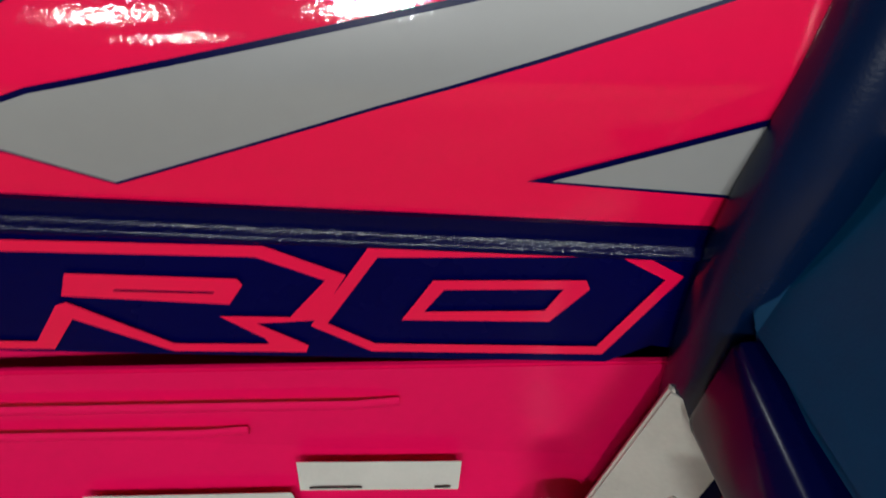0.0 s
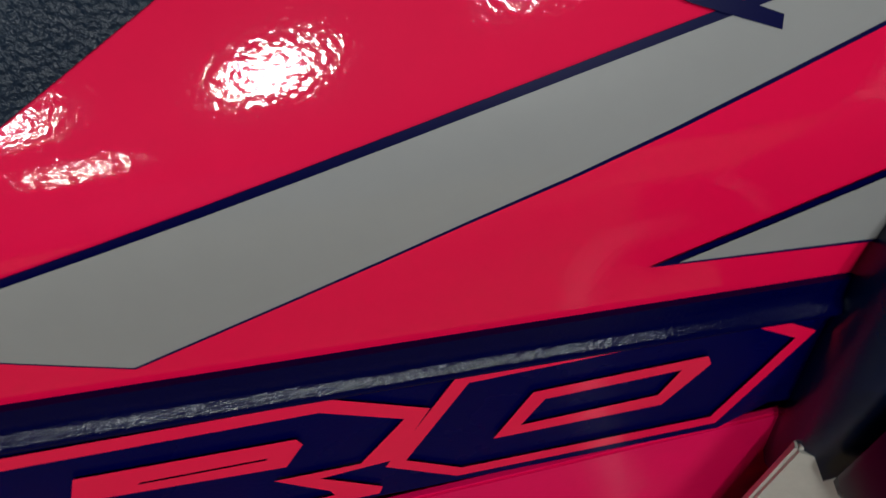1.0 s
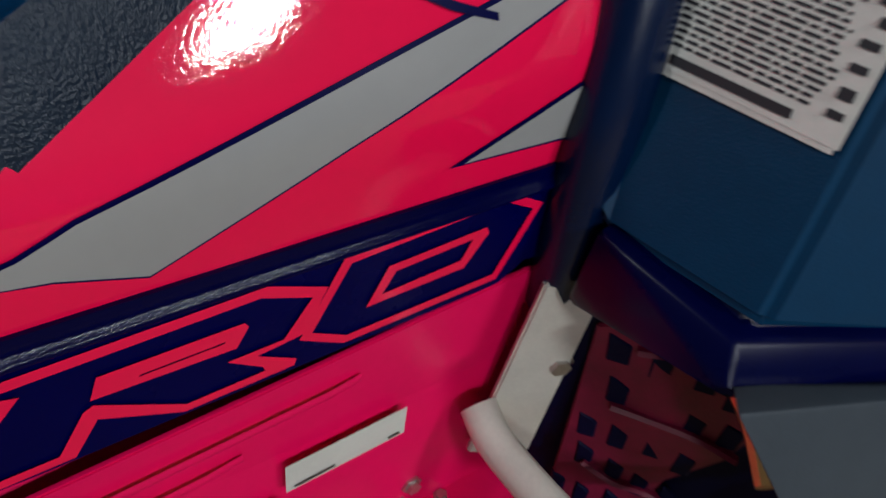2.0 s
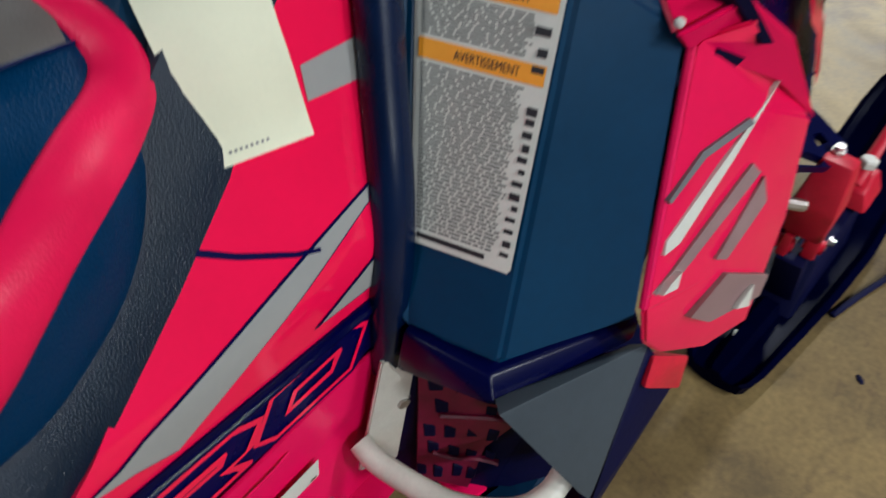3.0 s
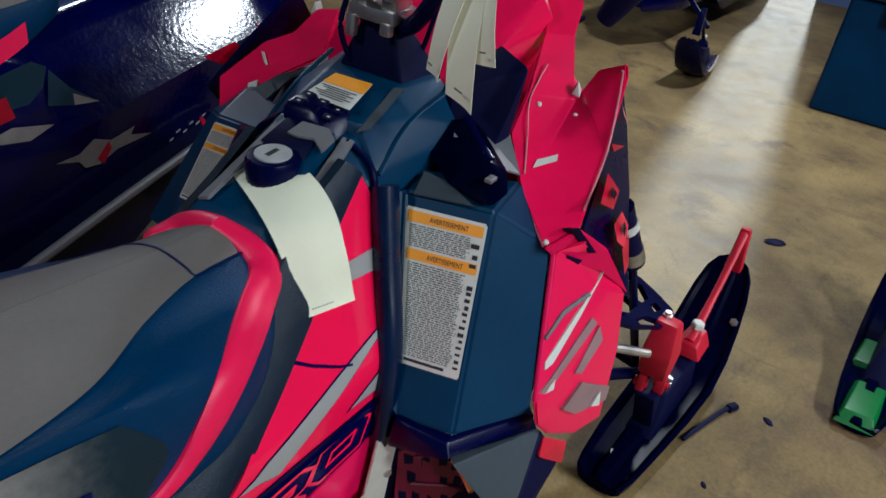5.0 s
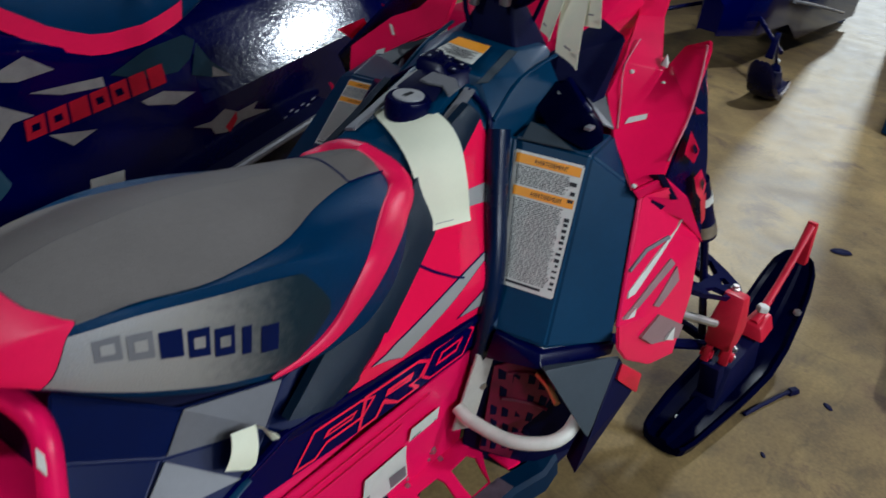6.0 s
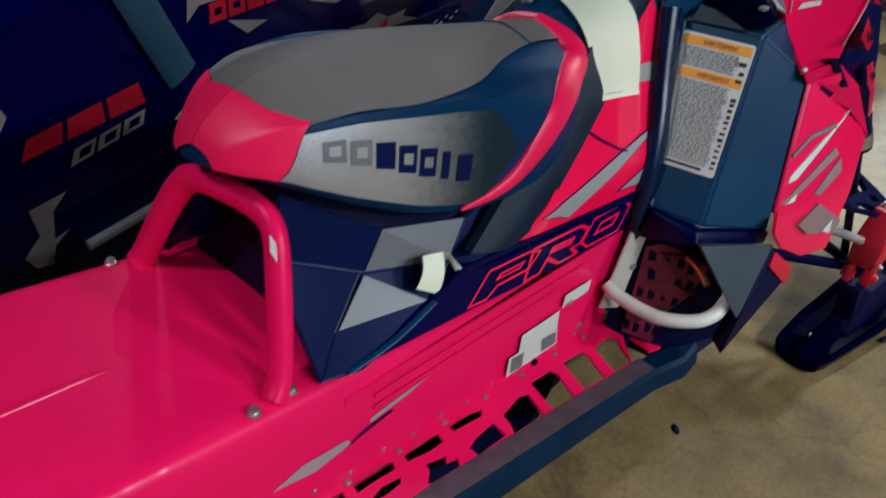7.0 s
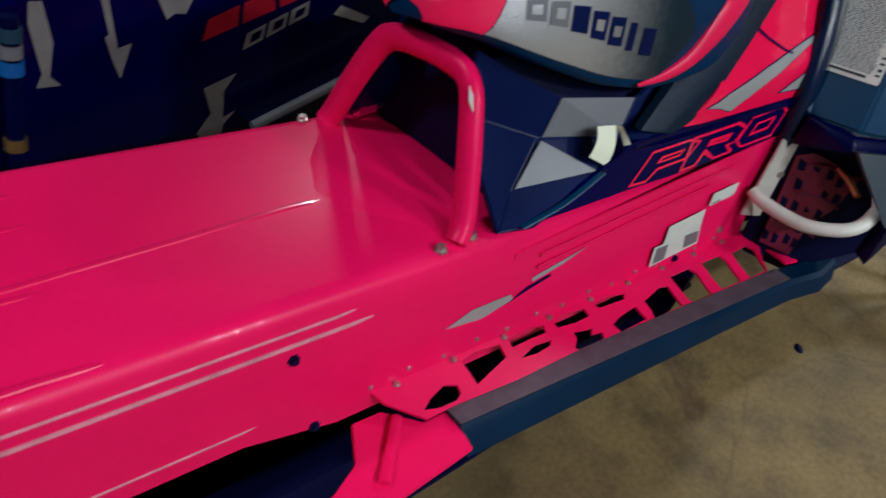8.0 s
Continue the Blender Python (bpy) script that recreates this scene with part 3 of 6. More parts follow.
        holes = [[(-0.646, -0.250), (-0.628, -0.240), (-0.597, -0.231), (-0.579, -0.2385), (-0.582, -0.2512), (-0.596, -0.2575), (-0.625, -0.2560)],
                 [(-0.549, -0.2112), (-0.521, -0.2068), (-0.474, -0.2110), (-0.478, -0.2320), (-0.550, -0.2497)],
                 [(-0.455, -0.2088), (-0.407, -0.2056), (-0.380, -0.2120), (-0.384, -0.2235), (-0.419, -0.2225), (-0.457, -0.2233)],
                 [(-0.456, -0.2430), (-0.419, -0.2338), (-0.386, -0.2365), (-0.392, -0.2437), (-0.424, -0.2465)],
                 [(-0.359, -0.2150), (-0.336, -0.2080), (-0.284, -0.2135), (-0.285, -0.2279), (-0.318, -0.2288), (-0.359, -0.2243)],
                 [(-0.357, -0.2644), (-0.341, -0.2521), (-0.338, -0.2402), (-0.300, -0.2475), (-0.308, -0.2560), (-0.286, -0.2597), (-0.292, -0.2700), (-0.350, -0.2690)],
                 [(-0.259, -0.2142), (-0.225, -0.2105), (-0.184, -0.2180), (-0.192, -0.2270), (-0.256, -0.2232)],
                 [(-0.256, -0.2570), (-0.232, -0.2500), (-0.184, -0.2453), (-0.182, -0.2720), (-0.252, -0.2725)],
                 [(-0.157, -0.2441), (-0.098, -0.2332), (-0.080, -0.2376), (-0.088, -0.2792), (-0.166, -0.2771), (-0.159, -0.2634)],
                 [(-0.058, -0.2248), (0.002, -0.2246), (0.010, -0.2371), (-0.003, -0.2842), (-0.059, -0.2830), (-0.062, -0.2736)],
                 [(0.041, -0.2255), (0.102, -0.2267), (0.108, -0.2400), (0.093, -0.2884), (0.030, -0.2857)],
                 [(0.138, -0.2329), (0.195, -0.2305), (0.206, -0.2430), (0.180, -0.2924), (0.122, -0.2911)]]
        bm = poly2d(sheet_out, holes, 1)
        for v in bm.verts:
            v.co = (v.co.x, v.co.y, board_z(v.co.x) + 0.008 + 0.022 * min(1.0, max(0.0, (v.co.y + 0.275) / 0.075)))
        bmesh.ops.recalc_face_normals(bm, faces=bm.faces[:])
        bmesh.ops.solidify(bm, geom=bm.faces[:], thickness=0.004)
        board = part("running_board", flip(bm, s), paint, sled, "stamped running board with open holes")
        part("strap", flip(plate([(0.240, -0.204, board_z(0.24) + 0.014), (0.272, -0.212, board_z(0.27) + 0.014), (0.262, -0.312, board_z(0.26) + 0.012), (0.228, -0.304, board_z(0.23) + 0.012)], 0.006, 0.0012), s), paint, board)
        rr = []
        for x in (-0.615, -0.45, -0.2, 0.0, 0.2, 0.27, 0.31):
            yi = inner_y(x) - (0.02 if x > 0.25 else 0)
            yo = yi - lerp([-0.6, 0.2], [0.037, 0.034], x)
            z = board_z(x) + 0.006 + max(0, x - 0.24) * 0.5
            rr.append([(x, yi, z), (x, yo, z), (x, yo - 0.008, z - 0.008), (x, yo - lerp([-0.6, 0.1], [0.024, 0.016], x), z - 0.042), (x, yo + 0.002, z - 0.046), (x, yi + 0.01, z - 0.025)])
        rail = part("edge_rail", flip(loft(rr), s), RAILSIDE, board, "", 25)
        cap = plate([(x, y, z + 0.002) for x, y, z in ((rr[0][0][0], rr[0][0][1], rr[0][0][2]), (rr[4][0][0], rr[4][0][1], rr[4][0][2]), (rr[4][1][0], rr[4][1][1], rr[4][1][2]), (rr[0][1][0], rr[0][1][1], rr[0][1][2]))], 0.002, 0)
        part("grip_strip", flip(cap, s), RAILTOP, board, "scuffed grey grip strip")
        end = [(-0.606, -0.258, board_z(-0.60) + 0.003), (-0.618, -0.322, board_z(-0.62) - 0.004), (-0.76, -0.336, board_z(-0.76) - 0.006), (-0.96, -0.316, board_z(-0.96) - 0.006), (-0.96, -0.296, board_z(-0.96) - 0.004), (-0.815, -0.292, board_z(-0.815)), (-0.768, -0.268, board_z(-0.768)), (-0.735, -0.212, board_z(-0.735)), (-0.692, -0.215, board_z(-0.692) + 0.003), (-0.652, -0.258, board_z(-0.652) + 0.003)]
        part("rear_bracket", flip(plate(end, 0.007), s), paint, board)
        part("bracket_rib", flip(tube([(-0.68, -0.235, board_z(-0.68) + 0.006), (-0.755, -0.31, board_z(-0.755) + 0.004)], 0.008, 8, 1, flat=0.6), s), paint, board)
        for q in range(14):
            x = -0.70 + 0.062 * q
            part("rivet", flip(moved(bolt(0.0028, 0.003), pose(x, -0.2, board_z(x) + 0.040 + 0.006 * (q % 2), 90, 0, 0)), s), METAL, board)
        for i in range(9):
            x = -0.66 + 0.1 * i
            part("bolt", flip(moved(bolt(0.004, 0.004), pose(x, -0.2045, board_z(x) + 0.029)), s), METAL, board)

    # tunnel bolts
    for x, y, z, big in ((-0.591, -0.178, 0.0, 1), (-0.535, -0.172, 0.0, 1), (-0.522, 0.176, 0.0, 1), (-0.575, 0.176, 0.0, 1)):
        part("bolt", moved(bolt(0.006, 0.009), pose(x, y, top_z(x))), METAL, tunnel)
    for x, z in ((-0.814, 0.488), (-0.784, 0.352), (0.114, 0.313), (-0.02, 0.30)):
        part("bolt", moved(bolt(0.0055, 0.006), pose(x, -0.2, z, 90, 0, 0)), MATTE if x < 0 else METAL, tunnel)

    part("hoop_tab", plate([(-0.500, 0.150, 0.531), (-0.480, 0.178, 0.530), (-0.428, 0.184, 0.556), (-0.455, 0.150, 0.534)], 0.004, 0.001), paint, tunnel)

    # grab hoop
    hoop = [(-0.542, 0.164, 0.531), (-0.532, 0.156, 0.552), (-0.523, 0.116, 0.628), (-0.515, 0.076, 0.692), (-0.510, 0.048, 0.712), (-0.503, 0.0, 0.718),
            (-0.497, -0.052, 0.718), (-0.499, -0.090, 0.706), (-0.514, -0.120, 0.655), (-0.540, -0.158, 0.560), (-0.560, -0.170, 0.532)]
    part("grab_hoop", tube(hoop, 0.0195, 14, 5, up=(1, 0, 0.3), flat=0.75), paint, sled, "painted grab bar behind the seat")

    # seat
    n = len(SX)
    body = loft([[seat_point(x, v, -1) for v in steps(0, 4, 16)] + [seat_point(x, v, 1) for v in steps(4, 0, 16)[1:-1]]
                 for x in [SX[0] + (SX[-1] - SX[0]) * i / 44 for i in range(45)]])
    seat = part("seat", body, SEATSIDE, sled, "vinyl seat, its lit top coloured grey", 40)
    tail_x = lambda v: eased([0, 0.6, 1, 1.55, 2.2, 2.7, 3, 4], [-0.485, -0.481, -0.467, -0.458, -0.473, -0.488, -0.497, -0.500], v)
    # grey pad puts the light on the cushion's crown into colour
    pad_v = lambda x: eased([-0.50, -0.40, -0.317, -0.216, -0.104, 0.003, 0.10], [1.80, 1.55, 1.14, 0.98, 0.72, 0.58, 0.56], x)
    for s in (-1, 1):
        pad = []
        for q in steps(0, 1, 10):
            row = []
            for k in steps(0, 1, 34):
                v = q
                for _ in range(3):
                    x = tail_x(v) + (0.085 - 0.02 * q - tail_x(v)) * k
                    v = q * pad_v(x)
                row.append((x, v))
            pad.append(row)
        part("top_pad", loft([[seat_point(x, v, s) + seat_normal(x, v, s) * 0.002 for x, v in row] for row in pad], cap=False, closed=False), SEATTOP, seat, "grained vinyl in a lighter grey")
        part("side_insert", seat_skin(lambda k, v: tail_x(v) + (lerp([2, 2.45, 3], [-0.215, -0.160, -0.235], v) - tail_x(v)) * k, steps(2.03, 2.97, 8), 0.0025, s), SILVER, seat, "silver vinyl side insert")
        part("tail_cover", seat_skin(lambda k, v: -0.540 + (tail_x(v) + 0.539) * k, steps(0, 3, 18), 0.003, s, 14), seat_red, seat, "coloured vinyl tail")
        # flat vinyl piping: pairs of points on its inner and outer edge, from the crown round the shoulder to a tip on the flank
        edges = [((0.072, 0.0, 0.837), (0.101, 0.0, 0.833)), ((0.072, -0.030, 0.829), (0.101, -0.030, 0.832)), ((0.071, -0.050, 0.822), (0.099, -0.058, 0.828)), ((0.066, -0.068, 0.814), (0.094, -0.088, 0.816)), ((0.048, -0.084, 0.810), (0.082, -0.107, 0.797)), ((0.014, -0.103, 0.807), (0.052, -0.122, 0.780)), ((-0.020, -0.124, 0.804), (0.015, -0.143, 0.776)),
                 ((-0.056, -0.146, 0.798), (-0.025, -0.162, 0.769)), ((-0.092, -0.166, 0.789), (-0.058, -0.172, 0.752)), ((-0.123, -0.174, 0.763), (-0.095, -0.1755, 0.725)), ((-0.160, -0.175, 0.722), (-0.140, -0.174, 0.697)), ((-0.205, -0.174, 0.700), (-0.195, -0.174, 0.684)), ((-0.262, -0.172, 0.690), (-0.260, -0.172, 0.685))]
        if s < 0:
            edges = [tuple((x, y * 0.92, z - 0.25 * abs(y) ** 1.5) for x, y, z in pair) for pair in edges[:5]] + [((0.040, -0.088, 0.795), (0.050, -0.096, 0.790))]
        inner, outer = (smooth_path([pair[q] for pair in edges], 4) for q in (0, 1))
        band = []
        for a, b in zip(inner, outer):
            row = []
            for q, off in ((0.0, -0.006), (0.0, 0.002), (0.06, 0.0045), (0.28, 0.0085), (0.5, 0.010), (0.72, 0.0085), (0.94, 0.0045), (1.0, 0.002), (1.0, -0.006)):
                p = a.lerp(b, q)
                out = Vector((max(0.0, p.x + 0.02) * 0.6, p.y, p.z - 0.70)).normalized()
                row.append(p + out * off * min(1.0, (b - a).length / 0.03))
            band.append(row)
        part("piping", flip(loft(band, cap=False, closed=False), s), seat_red, seat, "flat coloured vinyl piping", 50)
        # a row of plain dark blocks where the maker's word stands
        for k in range(7):
            a, b = -0.466 + 0.0296 * k, -0.466 + 0.0296 * k + 0.0245
            if k == 5:
                a, b = a + 0.004, b - 0.008
            v0, v1 = 2.22 + 0.038 * k, 2.50 + 0.030 * k
            part("wordmark_block", seat_skin(lambda q, v: a + (b - a) * q + 0.006 * (2.5 - v) + 0.012, steps(v0, v1, 3), 0.0036, s, 3), DARKPL if k > 1 else GREYPL, seat)
            if k in (0, 1, 3, 4):
                part("wordmark_block", seat_skin(lambda q, v: a + 0.006 + (b - a - 0.012) * q + 0.006 * (2.5 - v) + 0.012, steps(v0 + 0.075, v1 - 0.08, 2), 0.0044, s, 2), SILVER, seat)

    for row in ([(-0.012, 0.62 - 0.124 * i, 1) for i in range(5)] + [(-0.012, 0.12 * i, -1) for i in range(6)] + [(0.010, 0.60, -1), (0.040, 0.60, -1), (0.070, 0.60, -1)],):
        part("seam", tube([seat_point(x, v, s) + Vector((0, 0, 0.0025)) for x, v, s in row], 0.0016, 6, 2), DARKPL, seat, "stitched seam")

    # panels under the seat
    for s in (-1, 1):
        pts = [(-0.500, -0.186, 0.534), (-0.440, -0.194, 0.530), (-0.250, -0.1955, 0.606), (-0.120, -0.190, 0.610), (-0.04, -0.17, 0.665), (-0.06, -0.125, 0.70),
               (-0.215, -0.146, 0.648), (-0.356, -0.118, 0.667), (-0.480, -0.075, 0.740), (-0.500, -0.085, 0.660), (-0.262, -0.165, 0.603), (-0.388, -0.124, 0.614), (-0.450, -0.147, 0.561), (-0.318, -0.187, 0.575)]
        faces = [(0, 1, 13, 12), (1, 2, 10, 13), (12, 13, 11), (13, 10, 11), (2, 3, 6, 10), (3, 4, 5, 6), (10, 6, 7, 11), (11, 7, 8, 9), (9, 0, 12, 11)]
        base = part("seat_base", flip(plate(pts, 0.010, 0.0025, faces), s), DARKPL, sled, "", 15)
        # two facets of the dark base get grey for the sheen on them
        up = Vector((0, -0.0035, 0.002))
        q1 = [Vector(pts[i]) + up for i in (10, 6, 7, 11)]
        q2 = [Vector(pts[i]) + up for i in (12, 13, 11)]
        ctr = sum(q1, Vector()) / 4
        part("sheen_facet", flip(plate([p + (ctr - p) * 0.06 for p in q1], 0.003, 0.0008), s), GREYPL, base, "facet coloured grey for its sheen")
        ctr = sum(q2, Vector()) / 3
        part("sheen_facet", flip(plate([p + (ctr - p) * 0.08 for p in q2], 0.003, 0.0008), s), GREYPL, base, "facet coloured grey for its sheen")
        part("rib", flip(tube([(-0.462, -0.193, 0.534), (-0.39, -0.199, 0.553), (-0.318, -0.196, 0.578)], 0.005, 8, 4, flat=0.5), s), PLASTIC, base)
    part("engine_bay", hull([(0.05, y * 0.17, 0.45) for y in (-1, 1)] + [(0.06, y * 0.08, 0.73) for y in (-1, 1)] + [(0.27, y * 0.05, 0.80) for y in (-1, 1)] + [(0.20, y * 0.165, 0.50) for y in (-1, 1)] + [(0.22, y * 0.19, 0.28) for y in (-1, 1)]
                            + [(0.40, y * 0.22, 0.48) for y in (-1, 1)] + [(0.46, y * 0.12, 0.82) for y in (-1, 1)] + [(0.42, y * 0.25, 0.28) for y in (-1, 1)], 0.01), MATTE, sled)
    part("seat_block", hull([(-0.44, y * 0.07, 0.72) for y in (-1, 1)] + [(-0.46, y * 0.16, 0.5) for y in (-1, 1)] + [(0.1, y * 0.14, 0.5) for y in (-1, 1)] + [(0.08, y * 0.1, 0.75) for y in (-1, 1)], 0.01), MATTE, sled)

    # flank: tank side skirt, red panel with graphics, dark lower trim
    red_out = [(0.254, 0.882), (0.266, 0.850), (0.248, 0.750), (0.217, 0.682), (0.195, 0.625), (0.187, 0.577), (0.045, 0.584), (-0.055, 0.5915), (-0.137, 0.601), (-0.122, 0.614), (-0.046, 0.659), (-0.010, 0.674), (0.028, 0.697), (0.061, 0.712), (0.101, 0.738), (0.180, 0.818)]
    low_edge = [(-0.16, 0.598), (-0.121, 0.611), (-0.044, 0.656), (0.030, 0.692), (0.104, 0.736), (0.184, 0.816), (0.257, 0.882)]
    top_edge = [(-0.25, 0.625), (-0.12, 0.690), (-0.05, 0.722), (0.02, 0.762), (0.075, 0.800), (0.150, 0.860), (0.232, 0.905)]
    trim_out = [(0.199, 0.5085), (0.204, 0.5758), (0.045, 0.5832), (-0.055, 0.5908), (-0.137, 0.600), (-0.258, 0.609), (-0.33, 0.575), (-0.438, 0.531), (-0.40, 0.529), (-0.228, 0.520), (-0.085, 0.510), (0.058, 0.5050), (0.158, 0.5015), (0.175, 0.5128)]
    for s in (-1, 1):
        panel = part("side_panel", flip(drape(red_out, cuts=7, off=0.0, thick=0.008), s), film, sled, "glossy side panel with angular graphics")
        strip = []
        for (xa, za), (xb, zb) in zip(low_edge, top_edge):
            row = [(xa + (xb - xa) * k / (4 if s > 0 else 9), za + (zb - za) * k / (4 if s > 0 else 9)) for k in range(5)]
            strip.append([(x, side_y(x, z) - 0.0012 - 0.004 * math.sin(math.pi * k / 4), z) for k, (x, z) in enumerate(row)] + [(x, side_y(x, z) + 0.012, z) for x, z in row[::-1]])
        part("tank_skirt", flip(loft(strip), s), TANKSIDE, sled)
        rib = lambda x, z: side_y(x, z) - 0.002
        trim = part("lower_trim", flip(drape(trim_out, cuts=11, off=0.0, thick=0.006, shape=rib), s), TRIM, sled, "dark navy trim with outlined graphics")
        rows = []
        for x in steps(-0.252, 0.202, 40):
            zr = 0.5805 - 0.06 * x
            swell = min(1.0, (x + 0.26) / 0.08) * min(1.0, (0.21 - x) / 0.03)
            sec = ((0.0095, 0.0), (0.0060, 0.0004), (0.0032, 0.0010), (0.0016, 0.0022), (0.0004, 0.0036), (-0.0006, 0.0046), (-0.0018, 0.0049), (-0.0028, 0.0041), (-0.0036, 0.0022), (-0.0042, 0.0))
            rows.append([(x, side_y(x, zr + u) - 0.0022 - o * swell, zr + u) for u, o in sec] + [(x, side_y(x, zr + u) + 0.003, zr + u) for u in (-0.0042, 0.0095)])
        part("trim_rib", flip(loft(rows), s), GRAIN, trim, "", 60)
        edge = [(-0.0950, 0.6215), (-0.0620, 0.6270), (-0.0400, 0.6345), (0.052, 0.6520), (0.1300, 0.6668), (0.2110, 0.6822), (0.2040, 0.6690), (0.1680, 0.6582), (0.065, 0.6276), (-0.0212, 0.5983), (-0.0530, 0.6112)]
        grey = ring(edge, 0.0016)
        part("stripe_border", flip(drape(edge, off=0.0009), s), NAVY, panel)
        part("stripe", flip(drape(grey, off=0.0017), s), STRIPE, panel, "silver grey film stripe")
        part("stripe_border", flip(drape([(0.1155, 0.6000), (0.1960, 0.6272), (0.1885, 0.5925)], off=0.0009), s), NAVY, panel)
        part("stripe", flip(drape([(0.1235, 0.6008), (0.1930, 0.6243), (0.1870, 0.5948)], off=0.0017), s), STRIPE, panel)
        part("stripe", flip(drape([(0.187, 0.755), (0.192, 0.779), (0.2515, 0.781), (0.243, 0.752)], off=0.0012), s), STRIPE, panel)
        part("seam", flip(drape([(0.030, 0.7225), (0.046, 0.717), (0.080, 0.6945), (0.1225, 0.6722), (0.1430, 0.6645), (0.1425, 0.6615), (0.1205, 0.6690), (0.079, 0.6900), (0.046, 0.711), (0.028, 0.717)], off=0.0022), s), NAVY, panel)
        # three outlined angular figures
        off = 0.0034
        o1 = [(0.061, 0.5715), (0.154, 0.5718), (0.1785, 0.5560), (0.1550, 0.5085), (0.0595, 0.5110), (0.036, 0.5275)]
        o2 = [(0.0843, 0.5540), (0.1420, 0.5540), (0.1440, 0.5490), (0.1305, 0.5298), (0.0720, 0.5310)]
        o3 = [(0.0885, 0.5487), (0.1340, 0.5490), (0.1280, 0.5365), (0.0810, 0.5360)]
        r1 = [(-0.105, 0.5765), (0.0235, 0.5722), (0.0520, 0.5570), (0.0390, 0.5310), (0.0150, 0.5290), (0.0340, 0.5150), (0.0325, 0.5105), (-0.0215, 0.5115), (-0.0560, 0.5320), (-0.0690, 0.5130), (-0.113, 0.5140)]
        r0 = [(-0.098, 0.5705), (0.0200, 0.5665), (0.0440, 0.5540), (0.0285, 0.5330), (0.0010, 0.5335), (0.0170, 0.5195), (0.0180, 0.5160), (-0.0200, 0.5165), (-0.0555, 0.5420), (-0.0600, 0.5400), (-0.0745, 0.5180), (-0.106, 0.5190)]
        r2 = [(-0.0510, 0.5580), (0.0115, 0.5550), (0.0130, 0.5515), (0.0062, 0.5405), (-0.0560, 0.5455)]
        r3 = [(-0.0350, 0.5492), (0.0020, 0.5478), (0.0010, 0.5468), (-0.0360, 0.5482)]
        p1 = [(-0.243, 0.527), (-0.206, 0.580), (-0.112, 0.5760), (-0.078, 0.5640), (-0.104, 0.5365), (-0.178, 0.5385), (-0.200, 0.522)]
        p2 = [(-0.178, 0.563), (-0.118, 0.5605), (-0.128, 0.549), (-0.186, 0.552)]
        p3 = [(-0.172, 0.558), (-0.126, 0.5568), (-0.129, 0.5535), (-0.176, 0.5545)]
        for fig, hole in ((o1, ring(o1, 0.0052)), (o2, o3), (r1, r0), (p1, ring(p1, 0.0048)), (r2, r3), (p2, p3)):
            part("outline_figure", flip(drape(fig, [hole], off, 2, shape=side_y), s), film, trim)

    # tank and console
    tank = hull([(0.07, y * 0.080, 0.790) for y in (-1, 1)] + [(0.11, y * 0.055, 0.842) for y in (-1, 1)] + [(0.295, y * 0.060, 0.915) for y in (-1, 1)] + [(0.285, y * 0.105, 0.868) for y in (-1, 1)]
                + [(0.262, y * 0.105, 0.855) for y in (-1, 1)] + [(0.16, y * 0.15, 0.66) for y in (-1, 1)] + [(-0.04, y * 0.13, 0.68) for y in (-1, 1)] + [(0.28, y * 0.1, 0.7) for y in (-1, 1)], 0.006)
    tank = part("tank_cover", tank, PLASTIC, sled, "", 25)
    for s in (-1, 1):
        strip_pts = [(0.186, -0.063, 0.869), (0.274, -0.050, 0.911), (0.280, -0.068, 0.909), (0.200, -0.078, 0.869)] if s > 0 else [(0.106, -0.038, 0.851), (0.255, -0.030, 0.922), (0.252, -0.046, 0.918), (0.104, -0.056, 0.845)]
        part("console_strip", flip(plate(strip_pts, 0.006), s), GREYPL, tank, "grey satin strip")
    part("console_tray", hull([(0.19, -0.052, 0.885), (0.19, 0.052, 0.885), (0.262, -0.050, 0.925), (0.262, 0.050, 0.925), (0.262, 0.052, 0.88), (0.262, -0.052, 0.88), (0.19, 0.05, 0.86), (0.19, -0.05, 0.86)], 0.008), PLASTIC, tank, "moulded tray by the filler")
    part("tray_lip", plate([(0.222, 0.006, 0.919), (0.246, -0.002, 0.931), (0.257, -0.040, 0.929), (0.246, -0.058, 0.922), (0.220, -0.056, 0.911), (0.231, -0.034, 0.919), (0.223, -0.012, 0.918)], 0.005, 0.0012, [(0, 1, 6), (1, 2, 5, 6), (2, 3, 4, 5)]), GREYPL, tank, "pale grey lip")
    part("filler_well", hull([(0.205, -0.042, 0.898), (0.205, 0.042, 0.898), (0.252, -0.03, 0.926), (0.252, 0.03, 0.926), (0.24, 0.02, 0.88), (0.21, 0.02, 0.87)], 0.004), MATTE, tank)
    lean = pose(0.186, -0.004, 0.868, 0, -3, 0)
    ribs = []
    for r, z in ((0.030, -0.04), (0.034, -0.026), (0.0365, -0.022), (0.0365, 0.027), (0.034, 0.033), (0.026, 0.034)):
        ribs.append([((r + (0.0012 if k % 2 and 0.0 < z < 0.03 else 0)) * math.cos(2 * math.pi * k / 48), (r + (0.0012 if k % 2 and 0.0 < z < 0.03 else 0)) * math.sin(2 * math.pi * k / 48), z) for k in range(48)])
    fcap = part("fuel_cap", moved(loft(ribs), lean), GLOSSBLACK, sled, "black ribbed fuel cap with a pale disc")
    part("cap_disc", moved(turned([(0.0258, 0.0325), (0.0252, 0.0362), (0.012, 0.0368), (0.001, 0.0368)]), lean), DISC, fcap, "pale printed disc")
